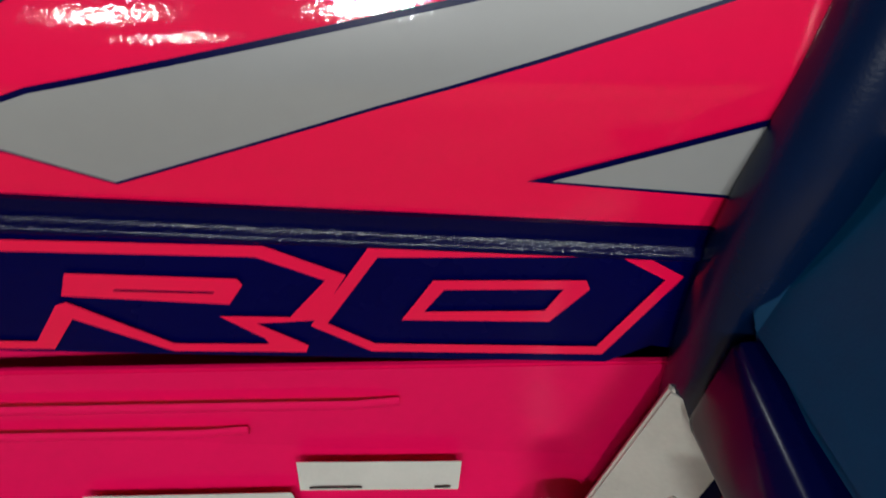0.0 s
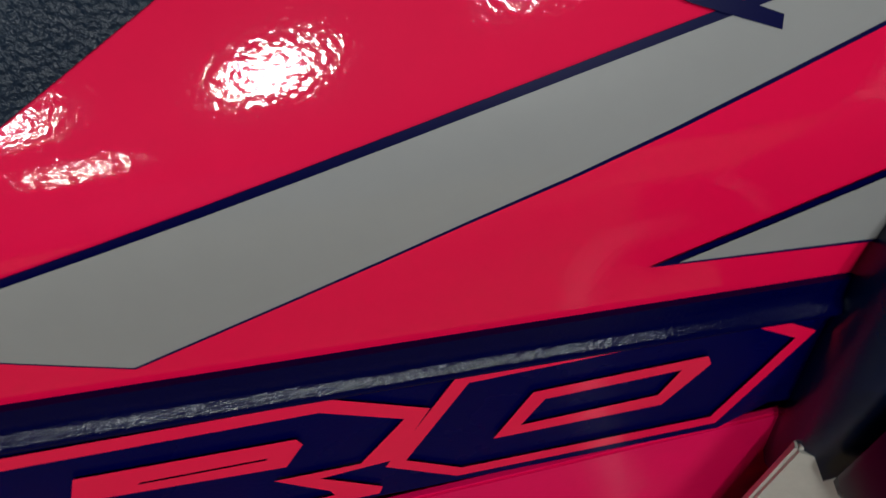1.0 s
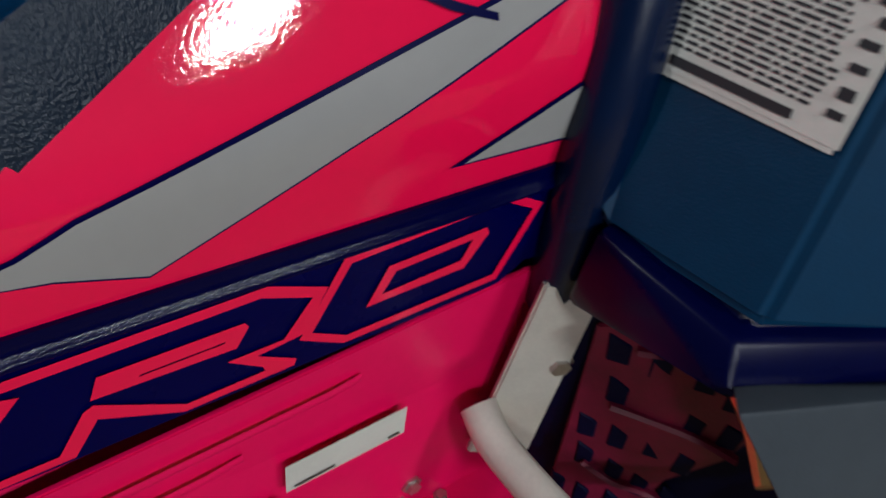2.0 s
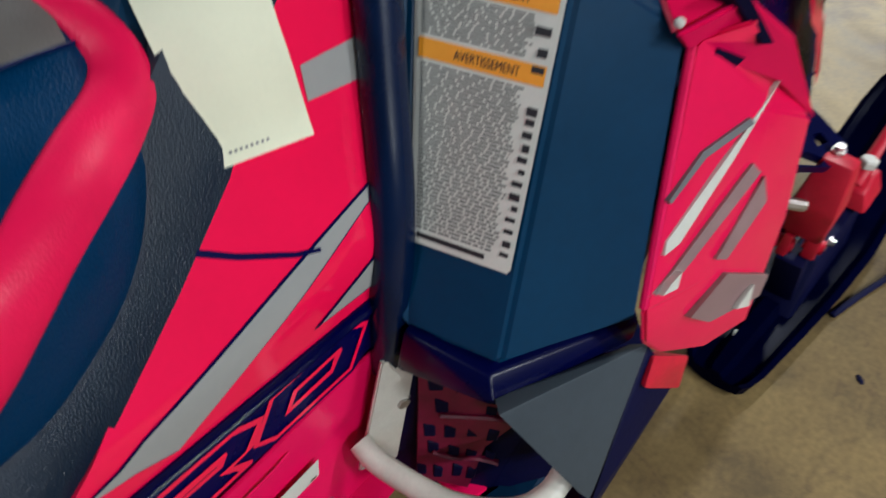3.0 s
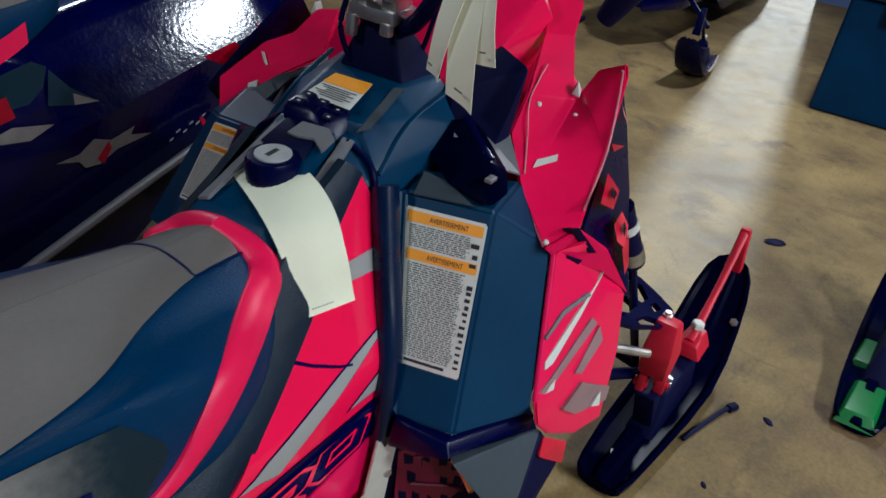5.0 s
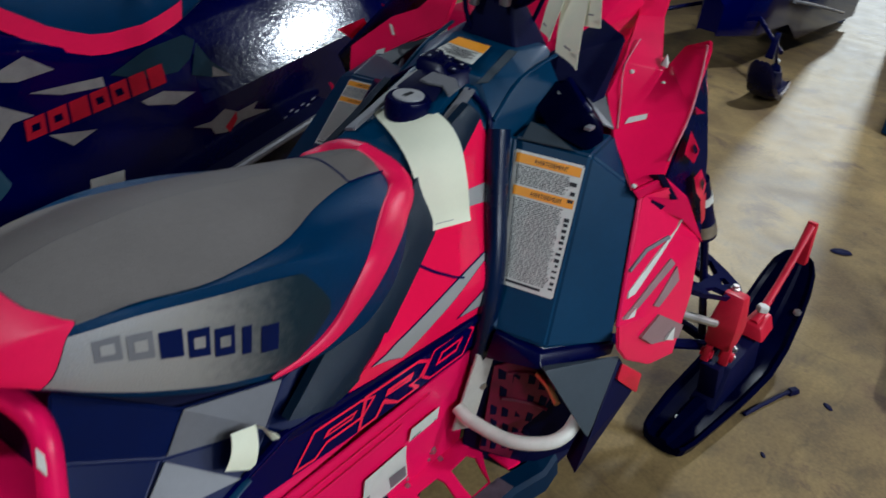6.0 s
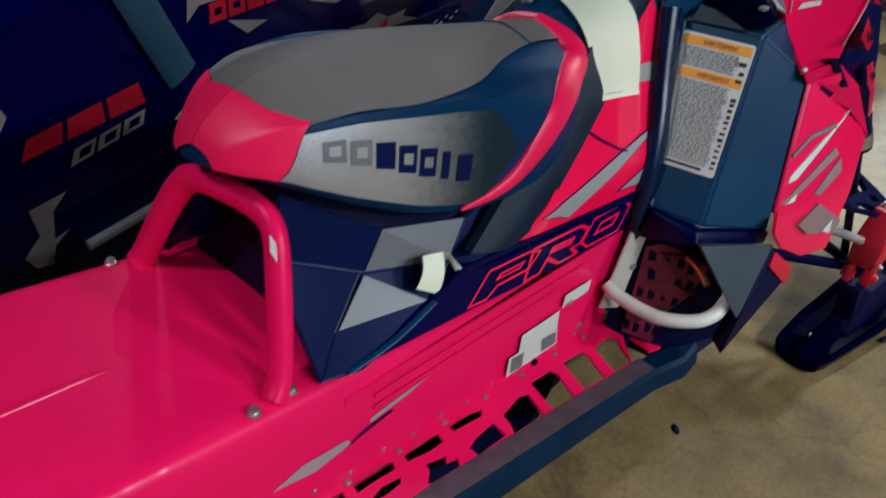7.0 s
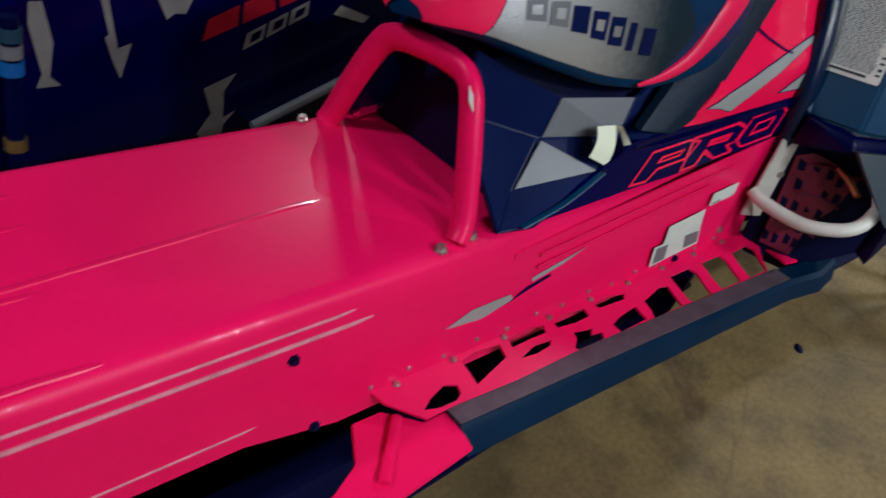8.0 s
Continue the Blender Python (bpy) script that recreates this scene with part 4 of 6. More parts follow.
    part("cap_mark", moved(box((-0.012, -0.003, 0.0368), (0.010, 0.004, 0.0376), 0), lean), INK, fcap)
    switch = part("switch_block", hull([(0.250, 0.040, 0.915), (0.262, 0.046, 0.94), (0.305, 0.040, 0.952), (0.315, -0.038, 0.935), (0.300, -0.050, 0.905), (0.255, -0.045, 0.89), (0.27, 0.0, 0.945), (0.262, -0.02, 0.93)], 0.006), GLOSSBLACK, sled, "black switch block with small keys")
    for i in range(3):
        for j in range(2):
            kp = pose(0.272 + 0.022 * j, 0.026 - 0.026 * i, 0.9415 + 0.004 * j - 0.004 * i, 0, -20, 0)
            key = part("key", moved(box((-0.006, -0.009, 0), (0.006, 0.009, 0.004), 0.0012), kp), MATTE, switch)
            part("key_mark", moved(box((-0.001, -0.003, 0.004), (0.001, 0.002, 0.0046), 0), kp), STICKER, key)
    deck = hull([(0.285, y * 0.105, 0.872) for y in (-1, 1)] + [(0.30, y * 0.06, 0.928) for y in (-1, 1)] + [(0.38, y * 0.060, 0.958) for y in (-1, 1)] + [(0.47, y * 0.085, 0.965) for y in (-1, 1)] + [(0.37, y * 0.102, 0.932) for y in (-1, 1)]
                + [(0.47, y * 0.15, 0.90) for y in (-1, 1)] + [(0.30, y * 0.12, 0.80) for y in (-1, 1)] + [(0.48, y * 0.15, 0.7) for y in (-1, 1)], 0.006)
    part("console_deck", deck, PLASTIC, sled, "", 20)
    # deck strip is coloured lighter where light catches that slope
    part("lit_deck_facet", plate([(0.288, -0.062, 0.921), (0.304, -0.075, 0.924), (0.388, -0.074, 0.962), (0.380, -0.060, 0.963)], 0.003, 0.001), GUARD, sled, "facet coloured lighter grey")
    part("duct_facet", plate([(0.456, -0.180, 0.908), (0.479, -0.211, 0.912), (0.437, -0.258, 0.872), (0.406, -0.240, 0.886)], 0.004, 0.001), GREYPL, sled, "facet coloured lighter grey")
    part("duct_facet", plate([(0.379, 0.261, 0.840), (0.507, 0.157, 0.936), (0.468, 0.123, 0.922), (0.442, 0.177, 0.894), (0.379, 0.196, 0.852)], 0.004, 0.001, [(0, 1, 3), (1, 2, 3), (0, 3, 4)]), GUARD, sled, "facet coloured lighter grey")
    # lighter plate paints the light on the knee panel's top face
    part("lit_knee_facet", plate([(0.316, -0.149, 0.846), (0.361, -0.138, 0.863), (0.358, -0.180, 0.862), (0.336, -0.238, 0.852)], 0.003, 0.001), GUARD, sled, "facet coloured lighter grey")
    c = [(0.366, 0.034, 0.9575), (0.370, -0.030, 0.9580), (0.296, 0.036, 0.9445), (0.296, -0.044, 0.9435)]
    dash = part("dash_label", on_patch(c, [(0, 0, 1, 1)], 0.002), STICKER, sled, "white and orange printed label")
    part("header", on_patch(c, [(0, 0, 1, 0.42)], 0.003), ORANGE, dash)
    part("fine_print", on_patch(c, [(0.05 + 0.1 * (k % 3), 0.5 + 0.07 * k, 0.9 - 0.13 * (k % 2), 0.53 + 0.07 * k) for k in range(6)], 0.003), INK, dash)["kind"] = "stuff"
    for s in (-1, 1):
        part("ridge", flip(tube([(0.287, -0.107, 0.871), (0.36, -0.103, 0.926), (0.46, -0.112, 0.955)], 0.0045, 8, 4, flat=0.6), s), PLASTIC, sled)
        part("cable", flip(tube([(0.272, -0.058, 0.912), (0.280, -0.085, 0.893), (0.276, -0.108, 0.868), (0.262, -0.128, 0.80), (0.240, -0.155, 0.74)], 0.0045, 8, 5), s), GLOSSBLACK, sled)

    # knee panels with the printed warning
    for s in (-1, 1):
        near = [(0.311, -0.147, 0.825), (0.333, -0.263, 0.831), (0.225, -0.215, 0.632), (0.239, -0.301, 0.637)]
        away = [(0.280, -0.120, 0.856), (0.312, -0.222, 0.833), (0.227, -0.160, 0.736), (0.252, -0.244, 0.714)]
        c = near if s > 0 else away
        pts = [(0.272, -0.108, 0.866), (0.192, -0.196, 0.585), tuple(patch(c, -0.05, -0.10)), tuple(patch(c, -0.12, 1.38)), tuple(patch(c, 1.06, -0.10)), tuple(patch(c, 1.12, 1.38)),
               (0.416, -0.336, 0.790), (0.312, -0.392, 0.589), (0.360, -0.388, 0.530), (0.376, -0.132, 0.858), (0.44, -0.26, 0.862), (0.232, -0.150, 0.727), (0.2175, -0.166, 0.66)]
        faces = [(0, 2, 3, 1, 12, 11), (2, 4, 5, 3), (4, 6, 7, 8, 5), (2, 9, 10, 4), (4, 10, 6)]
        part("knee_panel", flip(plate(pts, 0.012, 0.006, faces), s), PLASTIC, sled, "faceted black plastic knee panel", 12)
        part("pillar", flip(tube([(0.282, -0.122, 0.862), (0.252, -0.158, 0.752), (0.222, -0.192, 0.664), (0.200, -0.210, 0.575), (0.205, -0.206, 0.47)], 0.020, 12, 4, up=(0.4, -0.8, 0)), s), PILLAR, sled)
        low = part("lower_panel", flip(hull([(0.186, -0.236, 0.560), (0.196, -0.320, 0.556), (0.362, -0.390, 0.528), (0.350, -0.392, 0.508), (0.185, -0.335, 0.535), (0.185, -0.23, 0.50), (0.36, -0.28, 0.50), (0.38, -0.22, 0.56)], 0.003), s), GLOSSBLACK, sled)
        part("foot_guard", flip(hull([(0.172, -0.345, 0.548), (0.350, -0.408, 0.516), (0.222, -0.432, 0.420), (0.24, -0.405, 0.435), (0.32, -0.385, 0.49), (0.19, -0.33, 0.54), (0.35, -0.39, 0.50)], 0.003), s), GUARD, sled, "grey black foot guard")
        part("guard_edge", flip(hull([(0.350, -0.406, 0.514), (0.350, -0.412, 0.506), (0.392, -0.440, 0.434), (0.222, -0.433, 0.416), (0.205, -0.432, 0.352), (0.235, -0.400, 0.35), (0.36, -0.385, 0.44)], 0.004), s), MATTE, sled)
        c = [(x, s * -y, z) for x, y, z in (away if s > 0 else near)]
        if s > 0:
            c = [c[1], c[0], c[3], c[2]]
        lab = part("warning_label", on_patch(c, [(0, 0, 1, 1)], 0.004), STICKER, sled, "white printed label with orange headers")
        part("backing", on_patch(c, [(0.0, -0.012, 1.0, 1.012), (-0.02, 0, 1.02, 1)], 0.0034), STICKER, lab)
        part("header", on_patch(c, [(0.02, 0.010, 0.985, 0.082)], 0.005), ORANGE, lab)
        part("header", on_patch(c, [(0.02, 0.255, 0.985, 0.325)], 0.005), ORANGE, lab)
        part("header_word", lettering("AVERTISSEMENT", c, 0.30, 0.030, 0.80, 0.064, 0.0056), INK, lab)
        part("header_word", lettering("AVERTISSEMENT", c, 0.30, 0.274, 0.80, 0.308, 0.0056), INK, lab)
        rnd = random.Random(5)
        rows = []
        for v0, v1, cnt in ((0.098, 0.245, 11), (0.342, 0.955, 42)):
            for k in range(cnt):
                v = v0 + (v1 - v0) * k / cnt
                u = 0.04
                stop = 0.80 + 0.06 * rnd.random()
                while u < stop:
                    w = 0.03 + 0.09 * rnd.random()
                    rows.append((u, v, min(u + w, stop), v + (v1 - v0) / cnt * 0.45))
                    u += w + 0.018
        part("fine_print", on_patch(c, rows, 0.005), INK, lab)["kind"] = "stuff"
        marks = [(0.86, 0.13, 0.97, 0.16), (0.90, 0.20, 0.97, 0.23), (0.88, 0.26, 0.97, 0.285), (0.90, 0.40, 0.98, 0.43)] + [(0.88 + 0.05 * rnd.random(), 0.44 + 0.045 * k, 0.975, 0.455 + 0.045 * k + 0.015 * rnd.random()) for k in range(12)] + [(0.05, 0.965, 0.75, 0.985)]
        part("print_margin", on_patch(c, marks, 0.0052), INK, lab)["kind"] = "stuff"
        if s < 0:
            continue
        pad = part("vent_pad", flip(hull([(0.335, -0.262, 0.858), (0.368, -0.272, 0.872), (0.402, -0.250, 0.888), (0.470, -0.130, 0.905), (0.450, -0.105, 0.905), (0.385, -0.128, 0.880), (0.350, -0.185, 0.862), (0.47, -0.21, 0.85), (0.35, -0.235, 0.85), (0.40, -0.15, 0.85), (0.436, -0.150, 0.926), (0.462, -0.165, 0.918), (0.385, -0.232, 0.900), (0.398, -0.200, 0.912)], 0.004, 2), s), SKIBLACK, sled, "black vent block", 30)
        part("vent_rib", flip(tube([(0.452, -0.150, 0.924), (0.420, -0.185, 0.916), (0.392, -0.226, 0.901)], 0.006, 8, 4, flat=0.6), s), GLOSSBLACK, pad)
        part("vent_slot", flip(box((0.352, -0.250, 0.884), (0.372, -0.238, 0.890), 0.002), s), GREYPL, pad)
        part("vent_slot", flip(hull([(0.41, -0.165, 0.908), (0.435, -0.150, 0.914), (0.43, -0.142, 0.914), (0.405, -0.155, 0.908), (0.42, -0.15, 0.90)], 0.001), s), GREYPL, pad)

    # hood halves, side graphics and fairings
    for s in (-1, 1):
        pts = [(0.474, -0.213, 0.911), (0.429, -0.268, 0.848), (0.386, -0.334, 0.800), (0.430, -0.366, 0.826), (0.526, -0.350, 0.912), (0.624, -0.326, 0.998), (0.634, -0.318, 1.014), (0.645, -0.272, 0.989), (0.625, -0.260, 0.957),
               (0.600, -0.259, 0.946), (0.528, -0.207, 0.960), (0.700, -0.204, 1.017), (0.680, -0.157, 1.010), (0.490, -0.268, 0.890), (0.78, -0.18, 1.055), (0.76, -0.12, 1.055)]
        faces = [(0, 13, 2, 1), (13, 4, 3, 2), (13, 9, 8, 4), (8, 7, 5, 4), (7, 6, 5), (0, 10, 9, 13), (10, 12, 11, 9), (12, 15, 14, 11)]
        if s < 0:
            pts = [(x - 0.012, y + 0.017, z + 0.008) for x, y, z in ((0.406, -0.316, 0.800), (0.438, -0.345, 0.846), (0.481, -0.281, 0.917), (0.497, -0.231, 0.944), (0.523, -0.204, 0.986), (0.530, -0.160, 0.995), (0.480, -0.154, 0.925), (0.457, -0.213, 0.885), (0.431, -0.271, 0.841))]
            faces = [(0, 1, 2, 8), (8, 2, 3, 7), (7, 3, 6), (3, 4, 5, 6)]
        part("hood_clip", flip(hull([(0.598, -0.268, 0.952), (0.618, -0.262, 0.958), (0.612, -0.250, 0.962), (0.596, -0.254, 0.955), (0.60, -0.26, 0.972), (0.612, -0.256, 0.974)], 0.001), s), STICKER, sled, "pale plastic clip")
        hood = part("hood_side", flip(plate(pts, 0.008, 0.003, faces), s), lacquer, sled, "glossy angular hood shoulder", 32)
        if s > 0:
            for q in ((0.393, -0.333, 0.806), (0.538, -0.226, 0.944), (0.576, -0.275, 0.930)):
                part("rivet", flip(moved(turned([(0.0045, 0), (0.0045, 0.002), (0.003, 0.004), (0.001, 0.0045)], 12), pose(*q, 12, -30, 0)), s), STICKER, hood)
            part("hood_sticker", flip(plate([(0.4590, -0.2660, 0.8785), (0.4740, -0.2650, 0.8865), (0.4960, -0.2880, 0.8960), (0.4850, -0.2920, 0.8905)], 0.001, 0), s), STICKER, hood)
        else:
            for q in ([(0.431, -0.270, 0.843), (0.438, -0.276, 0.852), (0.444, -0.260, 0.861), (0.436, -0.256, 0.851)], [(0.469, -0.272, 0.902), (0.468, -0.266, 0.902), (0.458, -0.249, 0.886), (0.459, -0.255, 0.886)]):
                part("hood_sticker", flip(plate([(x - 0.015, y + 0.018, z + 0.011) for x, y, z in q], 0.003, 0), s), STICKER, hood)
        # pale lips paint the highlights that run along the hood's edges
        if s > 0:
            part("edge_lip", flip(tube([(0.627, -0.3155, 1.004), (0.620, -0.3215, 0.991), (0.526, -0.3515, 0.914), (0.450, -0.3600, 0.846)], 0.0018, 8, 5), s), EDGEGLINT, hood, "edge with a painted glint")
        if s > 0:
            part("edge_lip", flip(tube([(0.600, -0.204, 0.988), (0.562, -0.209, 0.972), (0.522, -0.216, 0.950), (0.486, -0.238, 0.909), (0.444, -0.261, 0.872)], 0.0013, 8, 5), s), EDGEGLINT, hood, "edge with a painted glint")
        gr = [(0.436, -0.370, 0.822), (0.524, -0.352, 0.898), (0.622, -0.324, 0.985), (0.690, -0.330, 0.900), (0.660, -0.372, 0.80), (0.535, -0.436, 0.690), (0.52, -0.405, 0.74)]
        dark = part("graphic_panel", flip(plate(gr, 0.006, 0.002, [(0, 1, 6), (1, 2, 3), (1, 3, 4, 6), (4, 5, 6)]), s), GLOSSBLACK, sled, "black hood flank with coloured graphics", 14)
        for up, mat, pp in ((1.0, FILM, [(0.447, -0.377, 0.864), (0.508, -0.360, 0.885), (0.563, -0.371, 0.838), (0.509, -0.382, 0.831)]), (1.6, GLOSSBLACK, [(0.491, -0.373, 0.860), (0.511, -0.368, 0.863), (0.530, -0.373, 0.846), (0.508, -0.376, 0.845)]),
                            (1.0, FILM, [(0.503, -0.391, 0.810), (0.561, -0.384, 0.807), (0.591, -0.394, 0.772), (0.546, -0.408, 0.755), (0.504, -0.402, 0.785)]), (1.6, GLOSSBLACK, [(0.531, -0.395, 0.792), (0.555, -0.390, 0.794), (0.561, -0.395, 0.780), (0.542, -0.400, 0.774)]),
                            (1.0, FILM, [(0.529, -0.408, 0.761), (0.586, -0.400, 0.760), (0.559, -0.419, 0.721), (0.523, -0.424, 0.723)]),
                            (1.0, FILM, [(0.545, -0.345, 0.915), (0.625, -0.345, 0.885), (0.561, -0.347, 0.897)]), (1.0, FILM, [(0.600, -0.330, 0.960), (0.667, -0.332, 0.904), (0.615, -0.334, 0.937)])):
            bm = bmesh.new()
            bm.faces.new([bm.verts.new(Vector(p) + Vector((-0.001, -0.006, 0.004)) * up) for p in pp])
            bmesh.ops.solidify(bm, geom=bm.faces[:], thickness=0.004)
            part("graphic_block", flip(bm, s), mat, dark)
        fp = [(0.414, -0.338, 0.787), (0.312, -0.394, 0.590), (0.319, -0.402, 0.548), (0.346, -0.414, 0.516), (0.458, -0.464, 0.496), (0.500, -0.452, 0.602), (0.524, -0.432, 0.694), (0.505, -0.392, 0.735), (0.392, -0.430, 0.600), (0.470, -0.405, 0.720), (0.43, -0.375, 0.812), (0.405, -0.442, 0.488)]
        if s < 0:
            fp = [(x, y, z - 0.05) for x, y, z in fp]
        faces = [(0, 1, 8, 9), (1, 2, 8), (2, 3, 8), (3, 11, 8), (11, 4, 8), (8, 4, 5), (8, 5, 6, 9), (9, 6, 7), (0, 9, 7, 10)]
        fair = part("front_fairing", flip(plate(fp, 0.008, 0.003, faces), s), lacquer, sled, "creased front fairing with dark slots", 22)
        out = Vector((-0.30, -0.85, 0.42)) * 0.0035
        # the white strake and small white patches are reflections painted onto the fairing
        marks = [("strake", STICKER, [(0.482, -0.404, 0.742), (0.420, -0.402, 0.693), (0.353, -0.397, 0.641), (0.337, -0.392, 0.636), (0.344, -0.388, 0.645), (0.408, -0.397, 0.695)]),
                 ("strake", SMOKE, [(0.437, -0.416, 0.686), (0.444, -0.424, 0.676), (0.349, -0.409, 0.616), (0.320, -0.399, 0.597), (0.318, -0.395, 0.603), (0.340, -0.402, 0.619)]),
                 ("strake", SMOKE, [(0.449, -0.428, 0.670), (0.450, -0.438, 0.646), (0.393, -0.433, 0.613), (0.383, -0.426, 0.617)]),
                 ("grey_patch", SMOKE, [(0.358, -0.425, 0.562), (0.391, -0.435, 0.600), (0.467, -0.463, 0.554), (0.458, -0.465, 0.532), (0.385, -0.439, 0.541)]),
                 ("strake", GREYPL, [(0.442, -0.399, 0.723), (0.444, -0.403, 0.718), (0.395, -0.385, 0.702), (0.354, -0.379, 0.675), (0.352, -0.377, 0.679), (0.393, -0.381, 0.707)]),
                 ("glint_patch", STICKER, [(0.318, -0.397, 0.599), (0.331, -0.400, 0.616), (0.351, -0.404, 0.626), (0.338, -0.409, 0.606)]),
                 ("glint_patch", STICKER, [(0.406, -0.450, 0.539), (0.427, -0.453, 0.561), (0.444, -0.455, 0.567), (0.439, -0.463, 0.526)]),
                 ("slot", MATTE, [(0.412, -0.347, 0.827), (0.420, -0.356, 0.829), (0.457, -0.381, 0.780), (0.451, -0.374, 0.779)]),
                 ("slot", MATTE, [(0.425, -0.343, 0.764), (0.427, -0.349, 0.776), (0.447, -0.366, 0.765), (0.443, -0.356, 0.743), (0.436, -0.347, 0.738)])]
        if s > 0:
            part("bridge", flip(plate([(0.386, -0.334, 0.802), (0.430, -0.366, 0.828), (0.472, -0.402, 0.790), (0.536, -0.438, 0.692), (0.482, -0.399, 0.744), (0.414, -0.337, 0.779)], 0.006, 0.002), s), paint, fair)
        for nm, mt, pp in marks if s > 0 else []:
            cen = sum((Vector(p) for p in pp), Vector()) / len(pp)
            k = {"glint_patch": 3.0, "grey_patch": 2.4, "slot": 4.5}.get(nm, 1.0)
            bm = bmesh.new()
            if nm == "glint_patch":
                pp = [Vector(p) * 0.6 + cen * 0.4 for p in pp]
            vs = [bm.verts.new(Vector(p) + out * k) for p in pp]
            back = [bm.verts.new(Vector(p) - out * 0.6) for p in pp]
            bm.faces.new(vs)
            for i in range(len(vs)):
                bm.faces.new((vs[i - 1], vs[i], back[i], back[i - 1]))
            part(nm, flip(bm, s), mt, fair)
        if s > 0:
            part("edge_strip", flip(tube([(0.412, -0.343, 0.782), (0.352, -0.376, 0.668), (0.314, -0.398, 0.592)], 0.0045, 8, 3), s), BEADRED, fair)
        part("lower_lip", flip(hull([(0.347, -0.417, 0.506), (0.415, -0.440, 0.455), (0.392, -0.447, 0.426), (0.320, -0.424, 0.487), (0.37, -0.38, 0.46), (0.40, -0.39, 0.44)], 0.003), s), cast, sled)
        part("belly_pan", flip(hull([(0.26, -0.20, 0.20), (0.26, -0.352, 0.222), (0.26, -0.358, 0.240), (0.26, -0.20, 0.245), (0.56, -0.384, 0.252), (0.56, -0.376, 0.226), (0.66, -0.30, 0.262), (0.66, -0.29, 0.226), (0.66, -0.15, 0.262), (0.66, -0.15, 0.20)], 0.008), s), MATTE, sled, "dark plastic belly pan")
        part("chassis_side", flip(hull([(0.33, -0.36, 0.52), (0.33, -0.30, 0.30), (0.95, -0.16, 0.30), (1.0, -0.14, 0.42), (0.62, -0.30, 0.86), (0.5, -0.36, 0.68), (0.42, -0.36, 0.5), (0.36, -0.2, 0.8)], 0.01), s), MATTE, sled)
    centre = hull([(0.452, y * 0.075, 0.930) for y in (-1, 1)] + [(0.552, y * 0.134, 0.992) for y in (-1, 1)] + [(0.66, y * 0.15, 1.075) for y in (-1, 1)] + [(0.74, y * 0.10, 1.10) for y in (-1, 1)] + [(0.80, y * 0.16, 0.95) for y in (-1, 1)] + [(0.5, y * 0.08, 0.86) for y in (-1, 1)], 0.006)
    part("hood_centre", centre, lacquer, sled, "glossy hood centre", 20)
    part("hood_nose", hull([(0.64, y * 0.27, 0.92) for y in (-1, 1)] + [(0.70, y * 0.31, 0.86) for y in (-1, 1)] + [(1.12, y * 0.10, 0.62) for y in (-1, 1)] + [(1.18, y * 0.06, 0.52) for y in (-1, 1)] + [(0.95, y * 0.2, 0.40) for y in (-1, 1)] + [(0.74, y * 0.15, 0.99) for y in (-1, 1)] + [(0.62, y * 0.3, 0.6) for y in (-1, 1)], 0.012), paint, sled)
    for s in (1,):
        part("intake_duct", flip(hull([(0.446, -0.070, 0.925), (0.515, -0.157, 1.025), (0.488, -0.219, 1.012), (0.472, -0.214, 0.905), (0.44, -0.20, 0.87), (0.47, -0.10, 0.87), (0.58, -0.16, 0.9)], 0.004), s), MATTE, sled, "black intake duct")

    # steering
    part("steering_boot", hull([(0.405, y * 0.060, 0.955) for y in (-1, 1)] + [(0.50, y * 0.085, 0.945) for y in (-1, 1)] + [(0.412, y * 0.034, 1.02) for y in (-1, 1)] + [(0.455, y * 0.036, 1.03) for y in (-1, 1)] + [(0.415, y * 0.024, 1.05) for y in (-1, 1)] + [(0.44, y * 0.024, 1.05) for y in (-1, 1)], 0.008, 3), MATTE, sled, "black rubber steering boot", 40)
    bars = part("handlebar", joined(tube([(0.440, 0, 0.94), (0.425, 0, 1.06)], 0.018, 12, 1), tube([(0.345, 0.39, 1.225), (0.36, 0.30, 1.220), (0.40, 0.12, 1.150), (0.424, 0.04, 1.090), (0.424, -0.04, 1.090), (0.40, -0.12, 1.150), (0.36, -0.30, 1.220), (0.345, -0.39, 1.225)], 0.0125, 12, 6)), GLOSSBLACK, sled)
    part("clamp", joined(box((0.392, -0.040, 1.040), (0.458, 0.040, 1.062), 0.006), hull([(0.398, y, z) for y in (-0.040, -0.012) for z in (1.058, 1.112)] + [(0.450, y, z) for y in (-0.036, -0.014) for z in (1.058, 1.106)], 0.006), hull([(0.398, y, z) for y in (0.012, 0.040) for z in (1.058, 1.112)] + [(0.450, y, z) for y in (0.014, 0.036) for z in (1.058, 1.106)], 0.006),
                         box((0.388, -0.038, 1.026), (0.402, -0.020, 1.045), 0.004), box((0.388, 0.024, 1.012), (0.402, 0.040, 1.045), 0.004), tube([(0.395, -0.044, 1.085), (0.395, 0.044, 1.085)], 0.010, 10, 1)), METAL, bars, "bare metal clamp")
    for way, r in (([(0.40, 0.048, 1.060), (0.395, 0.052, 1.02), (0.405, 0.040, 0.975), (0.43, 0.034, 0.950)], 0.0045), ([(0.40, -0.120, 1.140), (0.405, -0.090, 1.085), (0.415, -0.062, 1.050), (0.430, -0.030, 1.030)], 0.013)):
        part("cable", tube(way, r, 10, 5), GLOSSBLACK, bars, "black control cable")
    for y in (-0.02, 0.02):
        part("bolt", moved(bolt(0.005, 0.008), pose(0.425, y, 1.105)), METAL, bars)
